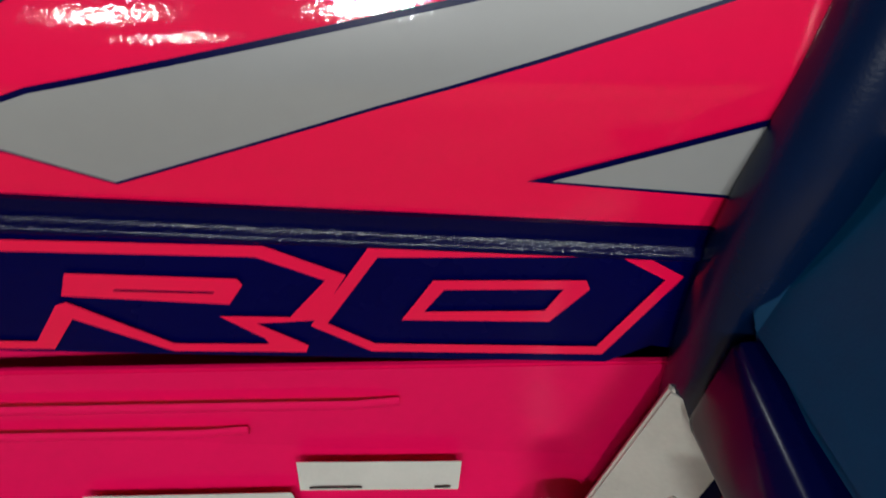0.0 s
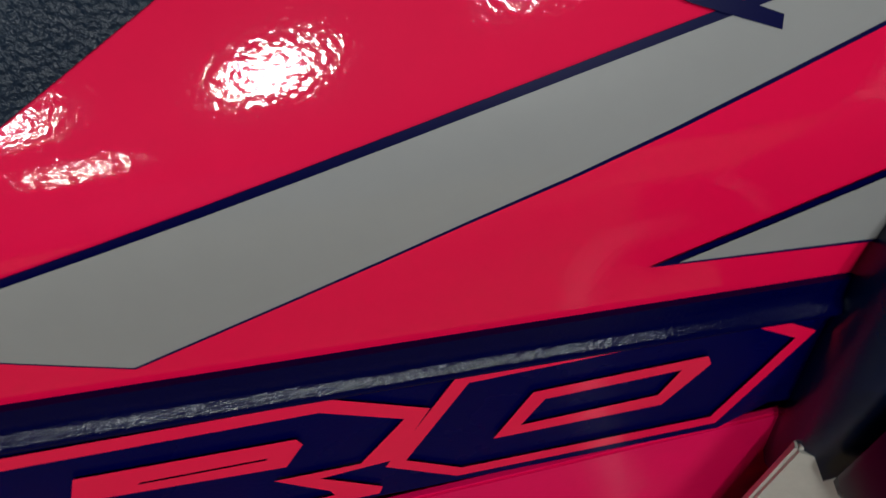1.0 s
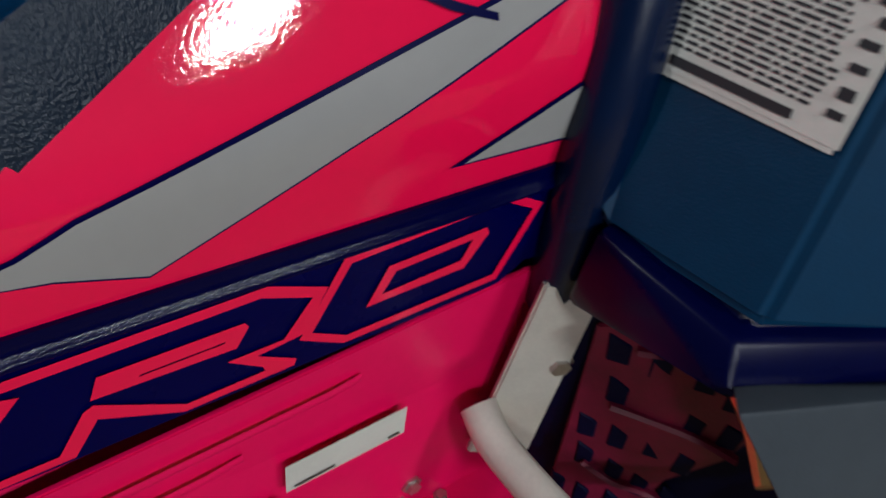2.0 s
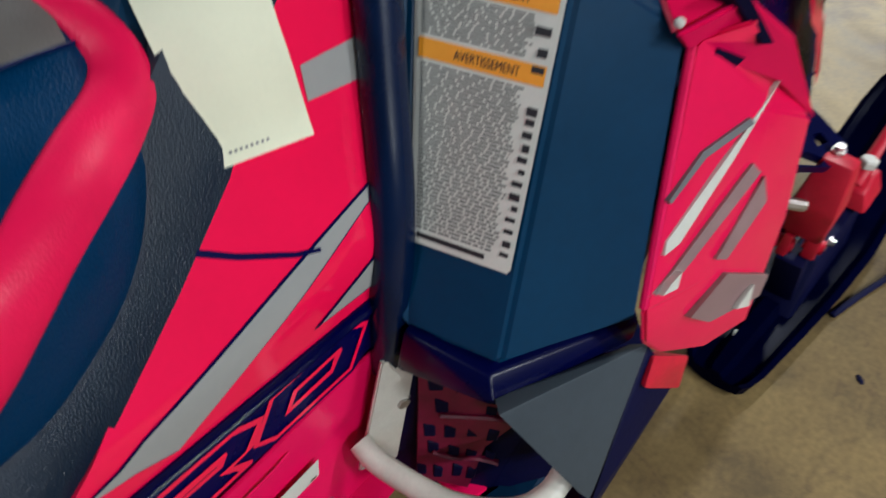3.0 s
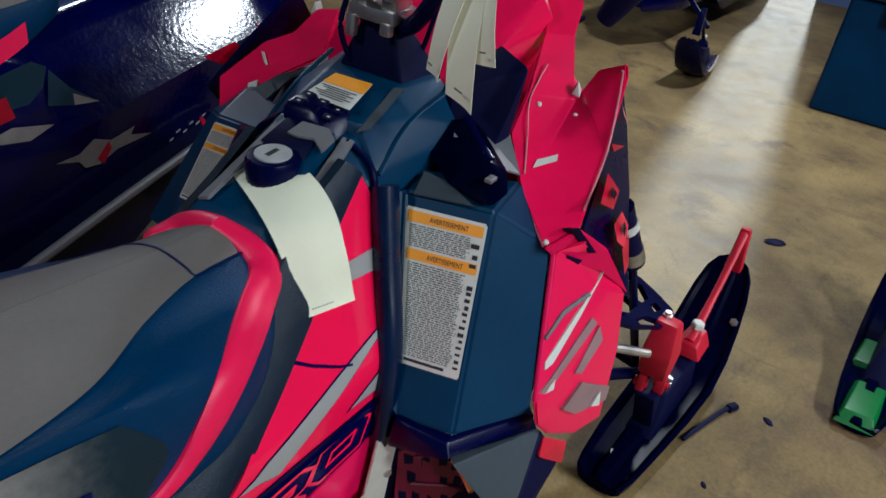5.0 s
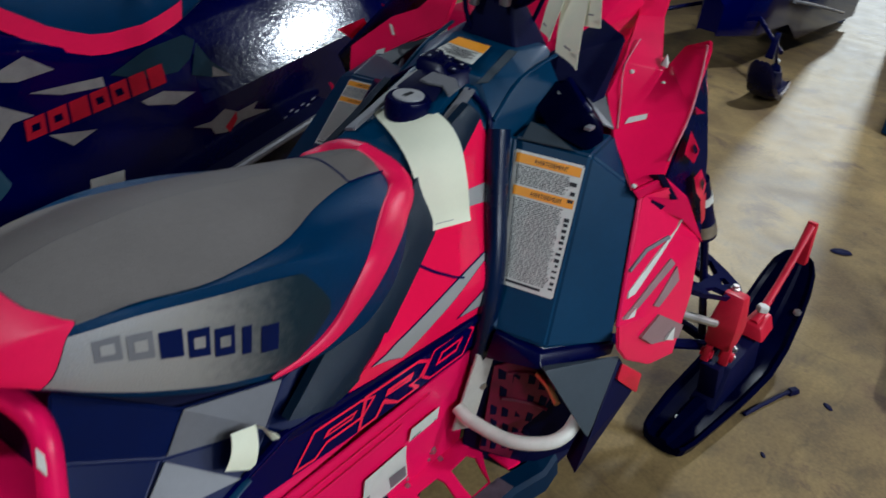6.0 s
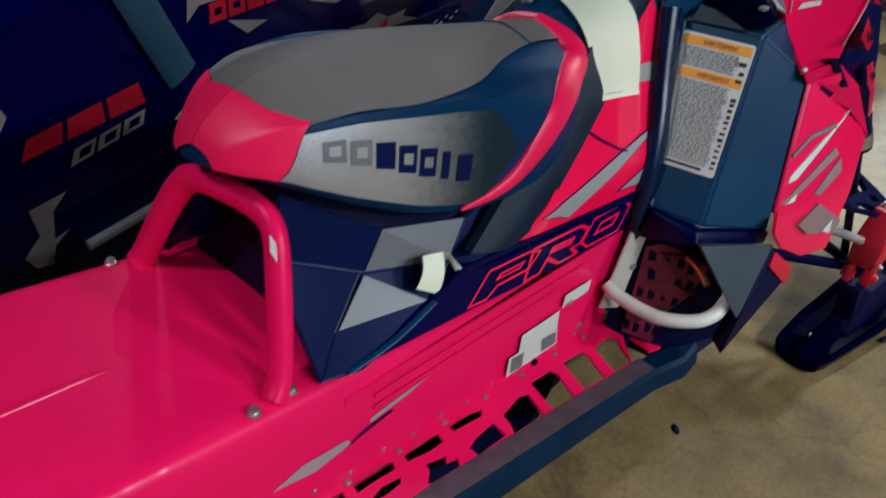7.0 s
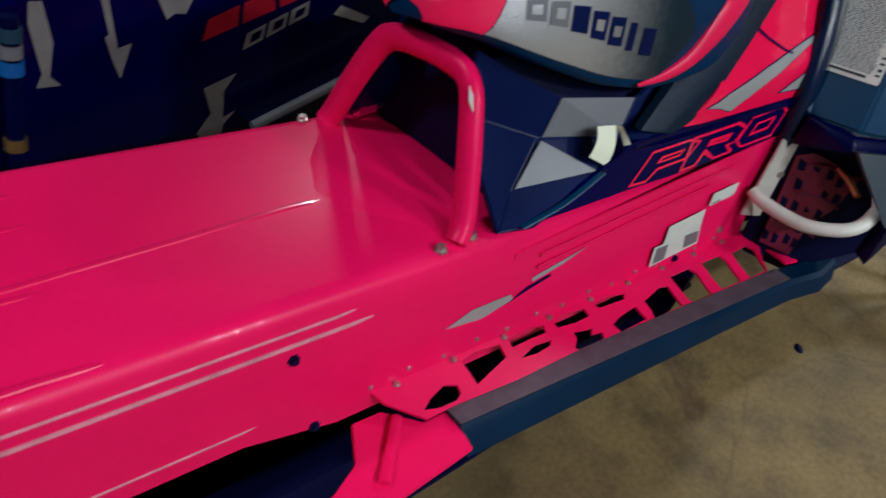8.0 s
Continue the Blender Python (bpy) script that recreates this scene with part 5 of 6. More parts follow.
    for s in (-1, 1):
        part("grip", flip(tube([(0.366, -0.27, 1.210), (0.344, -0.40, 1.225)], 0.019, 12, 1), s), MATTE, bars)
        part("bar_end_hook", flip(tube([(0.350, -0.385, 1.222), (0.352, -0.376, 1.185), (0.358, -0.352, 1.140)], 0.020, 12, 4, taper=(1.0, 0.95, 0.6)), s), MATTE, bars)
        part("cable", flip(tube([(0.41, -0.11, 1.14), (0.46, -0.06, 1.02), (0.47, -0.03, 0.95)], 0.004, 8, 5), s), MATTE, bars)

    # toe hooks and foot wells
    for s in (-1, 1):
        well = part("foot_well", flip(plate([(0.215, -0.205, board_z(0.2)), (0.27, -0.31, board_z(0.25)), (0.330, -0.345, 0.47), (0.245, -0.25, 0.53), (0.20, -0.206, 0.505), (0.33, -0.41, 0.33), (0.345, -0.395, 0.50)], 0.006, 0.002, [(0, 1, 2, 3, 4), (1, 5, 6, 2)]), s), MATTE, sled, "dark foot well with pierced grip")
        grid = [(0.202, -0.226, 0.500), (0.306, -0.336, 0.462), (0.206, -0.228, 0.268), (0.252, -0.306, 0.258)]
        rnd = random.Random(3)
        part("grip_plate", flip(plate([tuple(patch(grid, u, v)) for u, v in ((0.10, 0.10), (0.30, 0.02), (0.62, 0.04), (0.98, 0.10), (0.96, 0.42), (0.80, 0.62), (0.84, 0.98), (0.18, 0.96))], 0.004, 0.001), s), MESHRED, well, "dark red pierced grip plate")
        for r in range(5):
            for q in range(4):
                u, v = 0.16 + 0.19 * q + 0.08 * (r % 2) + rnd.uniform(-0.02, 0.02), 0.10 + 0.175 * r + rnd.uniform(-0.02, 0.02)
                a, b, c2, d = (patch(grid, u + du, v + dv) for du, dv in ((0.0, 0.0), (0.12, 0.02), (0.14, 0.10), (0.03, 0.11)))
                lift = (b - a).cross(d - a).normalized() * 0.005
                lift = lift if lift.y < 0 else -lift
                part("grip_slot", flip(hull([p + lift * k for p in (a, b, c2, d) for k in (0.2, 1.0)], 0.0015, 1), s), MATTE, well)
        for r in range(3):
            v = 0.10 + 0.30 * r
            part("grip_bar", flip(tube([patch(grid, u, v + 0.05 * rnd.uniform(-1, 1)) + Vector((0, -0.008, 0.004)) for u in (0.25, 0.50, 0.72, 0.95)], 0.0045, 6, 3, flat=0.6), s), MESHRED, well)
        hook = part("toe_hook", flip(tube([(0.150, -0.214, 0.402), (0.148, -0.245, 0.392), (0.158, -0.320, 0.388), (0.182, -0.375, 0.402), (0.212, -0.396, 0.416), (0.245, -0.397, 0.432)], 0.0125, 12, 6), s), WHITEPL, sled, "pale painted toe hook")
        part("hook_plate", flip(plate([(0.184, -0.2110, 0.502), (0.216, -0.2290, 0.498), (0.192, -0.2280, 0.338), (0.152, -0.2085, 0.343)], 0.006), s), WHITEPL, hook)
        part("spring", flip(tube([(0.262, -0.300, 0.462), (0.250, -0.330, 0.458), (0.232, -0.360, 0.448)], 0.006, 8, 4), s), BRASS, hook, "brassy spring")
        part("bolt", flip(moved(bolt(0.007, 0.008), pose(0.200, -0.226, 0.43, 90, 0, -20)), s), METAL, hook)
        part("hook_stay", flip(tube([(0.245, -0.397, 0.432), (0.268, -0.375, 0.455), (0.285, -0.335, 0.485)], 0.008, 8, 3), s), WHITEPL, hook)

    # front suspension
    for s in (-1, 1):
        arm_z = lambda x, y: 0.390 + (y + 0.464) * 0.355 + (x - 0.975) * -0.026
        arm = poly2d([(0.70, -0.235), (0.80, -0.245), (0.90, -0.300), (0.985, -0.235), (1.015, -0.260), (1.038, -0.325), (1.045, -0.372), (1.036, -0.420), (1.022, -0.462), (0.994, -0.480), (0.948, -0.470), (0.872, -0.418), (0.80, -0.335), (0.70, -0.275)],
                     [[(1.008, -0.350), (1.022, -0.380), (0.994, -0.408), (0.962, -0.402), (0.958, -0.378)], [(0.978, -0.418), (0.998, -0.426), (0.992, -0.443), (0.964, -0.434)], [(0.892, -0.410), (0.930, -0.424), (0.948, -0.452), (0.922, -0.450), (0.890, -0.425)], [(0.90, -0.345), (0.940, -0.350), (0.938, -0.395), (0.900, -0.395), (0.872, -0.372)]], 1)
        for v in arm.verts:
            v.co.z = arm_z(v.co.x, v.co.y)
        bmesh.ops.recalc_face_normals(arm, faces=arm.faces[:])
        bmesh.ops.solidify(arm, geom=arm.faces[:], thickness=0.014)
        part("upper_arm", flip(arm, s), GLOSSBLACK, sled, "black forged suspension arm with lightening holes")
        part("lower_arm", flip(joined(tube([(0.68, -0.2, 0.27), (1.02, -0.46, 0.20)], 0.014, 8, 1), tube([(1.0, -0.2, 0.27), (1.02, -0.46, 0.20)], 0.014, 8, 1)), s), GLOSSBLACK, sled)
        part("steering_rod", flip(tube([(0.77, -0.30, 0.375), (0.93, -0.455, 0.315)], 0.0105, 10, 1), s), METAL, sled)
        shock = part("shock", flip(joined(tube([(0.838, -0.326, 0.680), (0.913, -0.366, 0.530)], 0.0255, 16, 1), tube([(0.910, -0.364, 0.535), (0.985, -0.425, 0.24)], 0.010, 8, 1)), s), GLOSSBLACK, sled, "black shock absorber")
        part("shock_collar", flip(tube([(0.8575, -0.3364, 0.641), (0.8665, -0.3412, 0.623)], 0.0275, 16, 1), s), STICKER, shock, "pale ring")
        part("shock_collar", flip(tube([(0.8935, -0.3556, 0.569), (0.9085, -0.3636, 0.539)], 0.0275, 16, 1), s), METAL, shock, "bare metal ring")
        spin = part("spindle", flip(joined(hull([(0.940, -0.446, 0.402), (0.990, -0.446, 0.394), (0.995, -0.500, 0.388), (0.944, -0.496, 0.398), (0.930, -0.436, 0.315), (1.030, -0.438, 0.295), (1.034, -0.512, 0.286), (0.932, -0.506, 0.310), (0.950, -0.440, 0.240), (1.024, -0.442, 0.228), (1.026, -0.508, 0.224), (0.952, -0.504, 0.236)], 0.010, 2),
                                            hull([(0.950, -0.448, 0.236), (0.986, -0.448, 0.232), (0.986, -0.464, 0.232), (0.950, -0.464, 0.236), (0.956, -0.446, 0.184), (0.988, -0.446, 0.180), (0.988, -0.466, 0.180), (0.956, -0.466, 0.184)], 0.005, 2),
                                            hull([(0.986, -0.484, 0.232), (1.030, -0.484, 0.226), (1.030, -0.506, 0.226), (0.986, -0.506, 0.232), (0.986, -0.484, 0.176), (1.022, -0.484, 0.172), (1.022, -0.508, 0.172), (0.986, -0.508, 0.176)], 0.005, 2),
                                            tube([(0.968, -0.440, 0.205), (0.968, -0.470, 0.205)], 0.012, 12, 1), tube([(1.004, -0.480, 0.198), (1.004, -0.514, 0.198)], 0.013, 12, 1)), s), cast, sled, "cast spindle plate with a forked foot")
        part("spindle_foot", flip(hull([(0.96, -0.45, 0.175), (1.02, -0.45, 0.175), (1.02, -0.50, 0.175), (0.96, -0.50, 0.175), (1.00, -0.46, 0.06), (1.06, -0.46, 0.06), (1.06, -0.51, 0.06), (1.0, -0.51, 0.06)], 0.006, 2), s), MATTE, spin)
        part("bolt", flip(moved(bolt(0.008, 0.012), pose(0.975, -0.462, 0.397)), s), METAL, spin)
        part("bolt", flip(moved(bolt(0.007, 0.010), pose(1.012, -0.507, 0.196, 90, 0, 0)), s), METAL, spin)
        part("bolt", flip(moved(bolt(0.006, 0.010), pose(0.944, -0.512, 0.262, 90, 0, 0)), s), METAL, spin)
        make_ski(sled, Matrix.Diagonal((1, -s, 1, 1)), cast, SKIBLACK)
    return sled


def make_ski(parent, m, handle_mat, top_mat):
    """A ski that toes out a little: keel, upturned nose, loop handle with a pale bolt cap."""
    m = m @ pose(1.0, -0.48, 0, 0, 0, -5.5) @ pose(-1.0, 0.48, 0)
    rings = []
    for x, w, cy, z, h in ((0.786, 0.050, -0.478, 0.004, 0.030), (0.796, 0.060, -0.478, 0.003, 0.036), (0.83, 0.068, -0.479, 0.002, 0.040), (0.95, 0.080, -0.480, 0.002, 0.044), (1.10, 0.089, -0.484, 0.002, 0.046), (1.25, 0.094, -0.486, 0.010, 0.044), (1.36, 0.092, -0.482, 0.050, 0.040), (1.44, 0.086, -0.476, 0.112, 0.036), (1.50, 0.077, -0.471, 0.176, 0.030), (1.535, 0.064, -0.468, 0.226, 0.026), (1.556, 0.044, -0.466, 0.258, 0.022), (1.564, 0.022, -0.465, 0.272, 0.016)):
        rings.append([(x, cy - w, z + h), (x, cy - w * 0.86, z + h + 0.004), (x, cy - w * 0.72, z + h * 0.80), (x, cy - w * 0.3, z + h * 0.82), (x, cy - w * 0.16, z + h * 1.15), (x, cy + w * 0.16, z + h * 1.15),
                      (x, cy + w * 0.3, z + h * 0.82), (x, cy + w * 0.72, z + h * 0.80), (x, cy + w * 0.86, z + h + 0.004), (x, cy + w, z + h), (x, cy + w * 0.9, z + h * 0.3), (x, cy + w * 0.25, z), (x, cy - w * 0.25, z), (x, cy - w * 0.9, z + h * 0.3)])
    bm = moved(loft(rings), m)
    ski = part("ski", bm, top_mat, parent, "broad moulded ski with an upturned tip", 25)
    handle = joined(tube([(1.205, -0.487, 0.205), (1.235, -0.488, 0.222), (1.32, -0.486, 0.285), (1.41, -0.483, 0.365), (1.466, -0.480, 0.428)], 0.0115, 10, 6, flat=0.8, taper=(1.3, 1.1, 0.85, 0.9, 1.15)),
                    hull([(1.452, -0.468, 0.436), (1.452, -0.494, 0.436), (1.480, -0.468, 0.430), (1.480, -0.494, 0.430), (1.470, -0.458, 0.295), (1.470, -0.504, 0.295), (1.505, -0.458, 0.295), (1.505, -0.504, 0.295)], 0.006, 2),
                    hull([(1.185, -0.452, 0.165), (1.19, -0.530, 0.165), (1.270, -0.456, 0.185), (1.262, -0.530, 0.185), (1.195, -0.468, 0.205), (1.195, -0.512, 0.205), (1.262, -0.472, 0.225), (1.258, -0.512, 0.225)], 0.006, 2))
    part("saddle", moved(hull([(0.98, -0.450, 0.03), (0.98, -0.525, 0.03), (1.27, -0.452, 0.03), (1.27, -0.525, 0.03), (1.05, -0.466, 0.140), (1.05, -0.512, 0.140), (1.25, -0.466, 0.168), (1.25, -0.512, 0.168)], 0.01), m), MATTE, ski, "dark ski saddle")
    part("ski_handle", moved(handle, m), handle_mat, ski, "ski loop handle")
    part("handle_bolt", moved(moved(turned([(0.0175, 0), (0.0175, 0.012), (0.014, 0.016), (0.006, 0.016)], 6), pose(1.240, -0.488, 0.232)), m), STICKER, ski, "pale hexagonal bolt cap")
    part("bolt", moved(moved(bolt(0.008, 0.008), pose(1.452, -0.540, 0.160, 0, -40, 0)), m), METAL, ski)
    part("ski_mark", moved(plate([(0.852, -0.472, 0.046), (0.884, -0.462, 0.047), (0.896, -0.482, 0.047), (0.866, -0.488, 0.046)], 0.002, 0), m), STICKER, ski, "pale scuffed mark")
    return ski


# ---- the red machine and what hangs on it ----
red_sled = snowmobile(Matrix.Identity(4), True, "red and black snowmobile with new tags parked on concrete")
tunnel_ob = [o for o in red_sled.children if o.name.startswith("tunnel")][0]


def on_side(name, outline, mat, parent, y=-0.2006, label=""):
    bm = poly2d(outline, (), 0)
    for v in bm.verts:
        v.co = (v.co.x, y, v.co.y)
    return part(name, bm, mat, parent, label)


PLATE_Y = -0.2030
on_side("data_sticker", [(-0.090, 0.402), (0.014, 0.402), (0.022, 0.352), (-0.088, 0.340)], STICKER, tunnel_ob, PLATE_Y - 0.0030, "white printed sticker")
on_side("data_sticker", [(-0.112, 0.322), (0.032, 0.318), (0.022, 0.356), (-0.116, 0.367)], STICKER, tunnel_ob, PLATE_Y - 0.0036, "white printed sticker")
on_side("print_block", [(-0.104, 0.326), (-0.071, 0.323), (-0.074, 0.358), (-0.108, 0.362)], GREYPL, tunnel_ob, PLATE_Y - 0.0042)
on_side("print_block", [(-0.016, 0.326), (0.027, 0.323), (0.018, 0.353), (-0.026, 0.358)], GREYPL, tunnel_ob, PLATE_Y - 0.0042)
on_side("data_sticker", [(0.020, 0.4335), (0.099, 0.4315), (0.098, 0.4040), (0.019, 0.4060)], STICKER, tunnel_ob, PLATE_Y - 0.0040, "pale printed sticker")
for x0, x1, z in ((0.024, 0.050, 0.409), (0.086, 0.094, 0.4075)):
    on_side("print_line", [(x0, z), (x1, z), (x1, z + 0.002), (x0, z + 0.002)], INK, tunnel_ob, PLATE_Y - 0.005)
on_side("slash_mark", [(-0.583, 0.414), (-0.515, 0.399), (-0.455, 0.408), (-0.463, 0.421), (-0.537, 0.427)], STRIPE, tunnel_ob, -0.2012, "thin grey slash graphic")
on_side("slash_mark", [(-0.420, 0.425), (-0.36, 0.432), (-0.309, 0.445), (-0.37, 0.440), (-0.424, 0.434)], STRIPE, tunnel_ob, -0.2012)
on_side("slash_border", [(-0.470, 0.404), (-0.430, 0.412), (-0.378, 0.419), (-0.385, 0.424), (-0.430, 0.420)], NAVY, tunnel_ob, -0.2016)
hoop_ob = [o for o in red_sled.children if o.name.startswith("grab_hoop")][0]
# white plate paints the highlight at the bar's bend
part("hoop_glint", plate([(-0.524, -0.118, 0.700), (-0.518, -0.108, 0.716), (-0.512, -0.112, 0.702), (-0.518, -0.122, 0.686)], 0.001, 0), STICKER, hoop_ob)


def sheet(points_of, nu, nv, mat, name, label, category, thick=0.0008):
    rows = [[points_of(i / nu, j / nv) for i in range(nu + 1)] for j in range(nv + 1)]
    bm = loft(rows, cap=False, closed=False)
    bmesh.ops.recalc_face_normals(bm, faces=bm.faces[:])
    bmesh.ops.solidify(bm, geom=bm.faces[:], thickness=thick)
    return tagged(part(name, bm, mat, None, "", 60), label, category)


TAG = [(0.163, 0.053, 0.864), (0.215, -0.027, 0.880), (0.095, -0.133, 0.741), (0.162, -0.168, 0.753)]


def tag_point(u, v):
    p = patch(TAG, u, v)
    p += Vector((-0.45, -0.60, 0.60)).normalized() * (0.056 * math.sin(math.pi * min(1, v * 1.02)) ** 1.1 + 0.004 * math.sin(math.pi * u))
    p.z += 0.012 * u * max(0.0, math.sin(math.pi * min(1, v * 1.7))) ** 0.6
    return p


tag = sheet(tag_point, 8, 16, PAPER, "paper_tag", "blank cream paper tag hung round the fuel cap", "tag")
CT = [tag_point(0, 0.86), tag_point(1, 0.86), tag_point(0, 1), tag_point(1, 1)]
part("print_line", on_patch(CT, [(0.22 + 0.05 * k, 0.66, 0.24 + 0.05 * k + 0.006, 0.72) for k in range(8)], 0.0025), GREYPL, tag)

FOLD = [(-0.324, -0.166, 0.640), (-0.290, -0.172, 0.636), (-0.346, -0.182, 0.606), (-0.304, -0.186, 0.580)]
sheet(lambda u, v: patch(FOLD, u, v) + Vector((0, -0.006 * math.sin(math.pi * v) - 0.004, 0.003 * math.sin(math.pi * v))), 4, 10, PAPER, "folded_tag", "small folded cream paper tag stuck on the trim", "tag")
FOLD2 = [(-0.294, -0.177, 0.637), (-0.262, -0.182, 0.606), (-0.284, -0.181, 0.628), (-0.266, -0.186, 0.594)]
part("tag_tail", loft([[patch(FOLD2, u / 4, v / 4) + Vector((0, -0.008 * math.sin(math.pi * v / 4), 0.006 * math.sin(math.pi * v / 4))) for u in range(5)] for v in range(5)], cap=False, closed=False), PAPER, bpy.data.objects["folded_tag"])

for i, (tl, tr, bl, br) in enumerate((
        [(0.370, -0.150, 1.178), (0.366, -0.195, 1.186), (0.352, -0.160, 0.991), (0.352, -0.203, 0.973)],
        [(0.360, -0.150, 1.172), (0.356, -0.186, 1.178), (0.345, -0.129, 1.018), (0.343, -0.149, 1.006)],
        [(0.374, -0.176, 1.180), (0.372, -0.204, 1.184), (0.356, -0.194, 1.042), (0.354, -0.226, 1.046)])):
    leaf = sheet(lambda u, v: patch((tl, tr, bl, br), u, v) + Vector((-0.012 * math.sin(math.pi * v), -0.006 * math.sin(math.pi * u), 0)), 4, 8, PAPER, "paper_leaflet", "printed paper leaflet hanging from the handlebar", "leaflet")
    tagged(leaf, group="leaflets on the handlebar")
    part("print_line", on_patch([tl, tr, bl, br], [(0.55, 0.86, 0.85, 0.875)], 0.02), GREYPL, leaf)

# ---- the black machine beside it ----
BLACKPAINT = material("black_gloss_paint", (0.0003, 0.0008, 0.036), 0.10, coat=0.0, var=0.15, spec=0.2, bump=0.22, bscale=70)
GREYMARK = material("dull_grey_print", (0.36, 0.33, 0.31), 0.45, var=0.2, scale=20)
REDMARK = material("red_print", (0.62, 0.006, 0.03), 0.45, var=0.15, scale=20)


def slanted(corners, k, n, gap=0.16):
    """The k-th of n blocks in a row between four corners (top left, top right, bottom right, bottom left)."""
    tl, tr, br, bl = (Vector(c) for c in corners)
    a, b = k / n, (k + 1 - gap) / n
    return [tuple(tl.lerp(tr, a)), tuple(tl.lerp(tr, b)), tuple(bl.lerp(br, b)), tuple(bl.lerp(br, a))]


def black_machine(m, label):
    """A long dark machine: side sheet rounded into the top, tunnel, seat with a red side band, boards, skis and prints on the flank."""
    sled = thing("snowmobile", m, label, "snowmobile", "parked snowmobiles")
    xs = [-1.72, -1.4, -1.1, -0.85, -0.65, -0.5, -0.38, -0.25, -0.14, -0.11, 0.2, 0.35, 0.5, 0.65, 0.85, 1.05, 1.2]
    turn = [0.50, 0.56, 0.66, 0.74, 0.79, 0.755, 0.725, 0.735, 0.655, 0.548, 0.583, 0.600, 0.617, 0.634, 0.655, 0.53, 0.42]
    wide = [1.0, 1.0, 1.0, 1.0, 1.0, 1.0, 1.0, 1.0, 1.0, 1.0, 1.0, 1.0, 1.0, 1.0, 1.0, 0.62, 0.32]
    crown = [0.03, 0.03, 0.04, 0.05, 0.06, 0.07, 0.07, 0.08, 0.14, 0.18, 0.18, 0.18, 0.18, 0.18, 0.15, 0.10, 0.06]
    rings = []
    for x, zt, w, c in zip(xs, turn, wide, crown):
        low = 0.10 if x < -0.1 else 0.24
        half = [(0.0, low + 0.02), (0.17 * w, low + 0.02), (0.205 * w, low), (0.21 * w, low + 0.02)]
        flat = lerp([-0.14, -0.11], [0.0, 1.0], x)  # from the seat forward the shoulder is one flat slanting facet
        half.append((0.21 * w, zt - 0.03 * (1 - flat)))
        for k in range(1, 7):
            yc, zc = 0.21 * w * (1 - (k / 7) ** 2.0 * 0.98), zt + c * math.sin(math.pi / 2 * k / 7) ** 1.1
            yf, zf = 0.21 * w * (1 - 0.125 * k), zt + 1.094 * 0.21 * w * 0.125 * k
            half.append((yc + (yf - yc) * flat, zc + (zf - zc) * flat))
        half.append((0.0, zt + c))
        rings.append([(x, -y, z) for y, z in half] + [(x, y, z) for y, z in half[-2:0:-1]])
    body = part("body", loft(rings), BLACKPAINT, sled, "glossy black bodywork", 40)
    seat = []
    for i, x in enumerate(steps(-0.86, -0.02, 18)):
        f = math.sin(math.pi * min(1, (i + 0.4) / 9.5) / 2) if i < 10 else math.cos(math.pi / 2 * max(0, (i - 12) / 7.5))
        lo = lerp([-0.86, -0.65, -0.52, -0.42, -0.30, -0.02], [0.86, 0.835, 0.765, 0.735, 0.740, 0.80], x)
        w, h = 0.10 + 0.105 * f, lerp([-0.86, -0.6, -0.3, -0.02], [0.88, 0.965, 0.930, 0.87], x)
        half = [(0.0, lo - 0.05), (w * 0.9, lo - 0.02), (w, lo), (w, lo + 0.045), (w * 0.97, lo + 0.6 * (h - lo)), (w * 0.7, h - 0.012), (0.0, h)]
        seat.append([(x, -y, z) for y, z in half] + [(x, y, z) for y, z in half[-2:0:-1]])
    st = part("seat", loft(seat), SEATSIDE, sled, "dark vinyl seat with a red side band", 50)
    for s in (-1, 1):
        band = [[Vector((r[q][0], r[q][1] * 1.012 - 0.002, r[q][2])) for q in (2, 3)] for r in seat[1:-3]]
        part("side_band", flip(loft(band, cap=False, closed=False), -s), REDVINYL, st)
        top = [[Vector((r[q][0], r[q][1] * 1.01 - 0.001, r[q][2] + 0.002)) for q in (4, 5, 6)] for r in seat[9:-2]]
        part("top_pad", flip(loft(top, cap=False, closed=False), -s), SEATTOP, st, "grained vinyl in a lighter grey")
        rail = part("edge_rail", flip(tube([(-1.0, -0.27, 0.220), (-0.34, -0.27, 0.323), (0.0, -0.27, 0.375), (0.32, -0.27, 0.421), (0.44, -0.255, 0.435)], 0.012, 10, 4), -s), GREYPL, sled, "pale grey edge tube")
        part("board", flip(plate([(-1.0, -0.2, 0.220), (0.4, -0.2, 0.436), (0.4, -0.262, 0.436), (-1.0, -0.268, 0.220)], 0.006), -s), MATTE, rail)
        make_ski(sled, pose(0.1, 0, 0) @ Matrix.Diagonal((1, -s, 1, 1)), GLOSSBLACK, GLOSSBLACK)
        part("suspension_arm", flip(tube([(0.85, -0.18, 0.36), (1.12, -0.46, 0.24)], 0.014, 8, 1), -s), GLOSSBLACK, sled)
    part("rear_brace", tube([(-0.86, -0.224, 0.80), (-0.79, -0.226, 0.66), (-0.705, -0.226, 0.505)], 0.042, 12, 4, up=(0, -1, 0.2), flat=0.22), BLUEGREY, sled, "blue grey plastic brace")
    shock = part("rear_shock", tube([(-1.446, -0.240, 0.56), (-1.470, -0.240, 0.40), (-1.498, -0.240, 0.22)], 0.016, 12, 2), GLOSSBLACK, sled, "dark shock absorber behind the board")
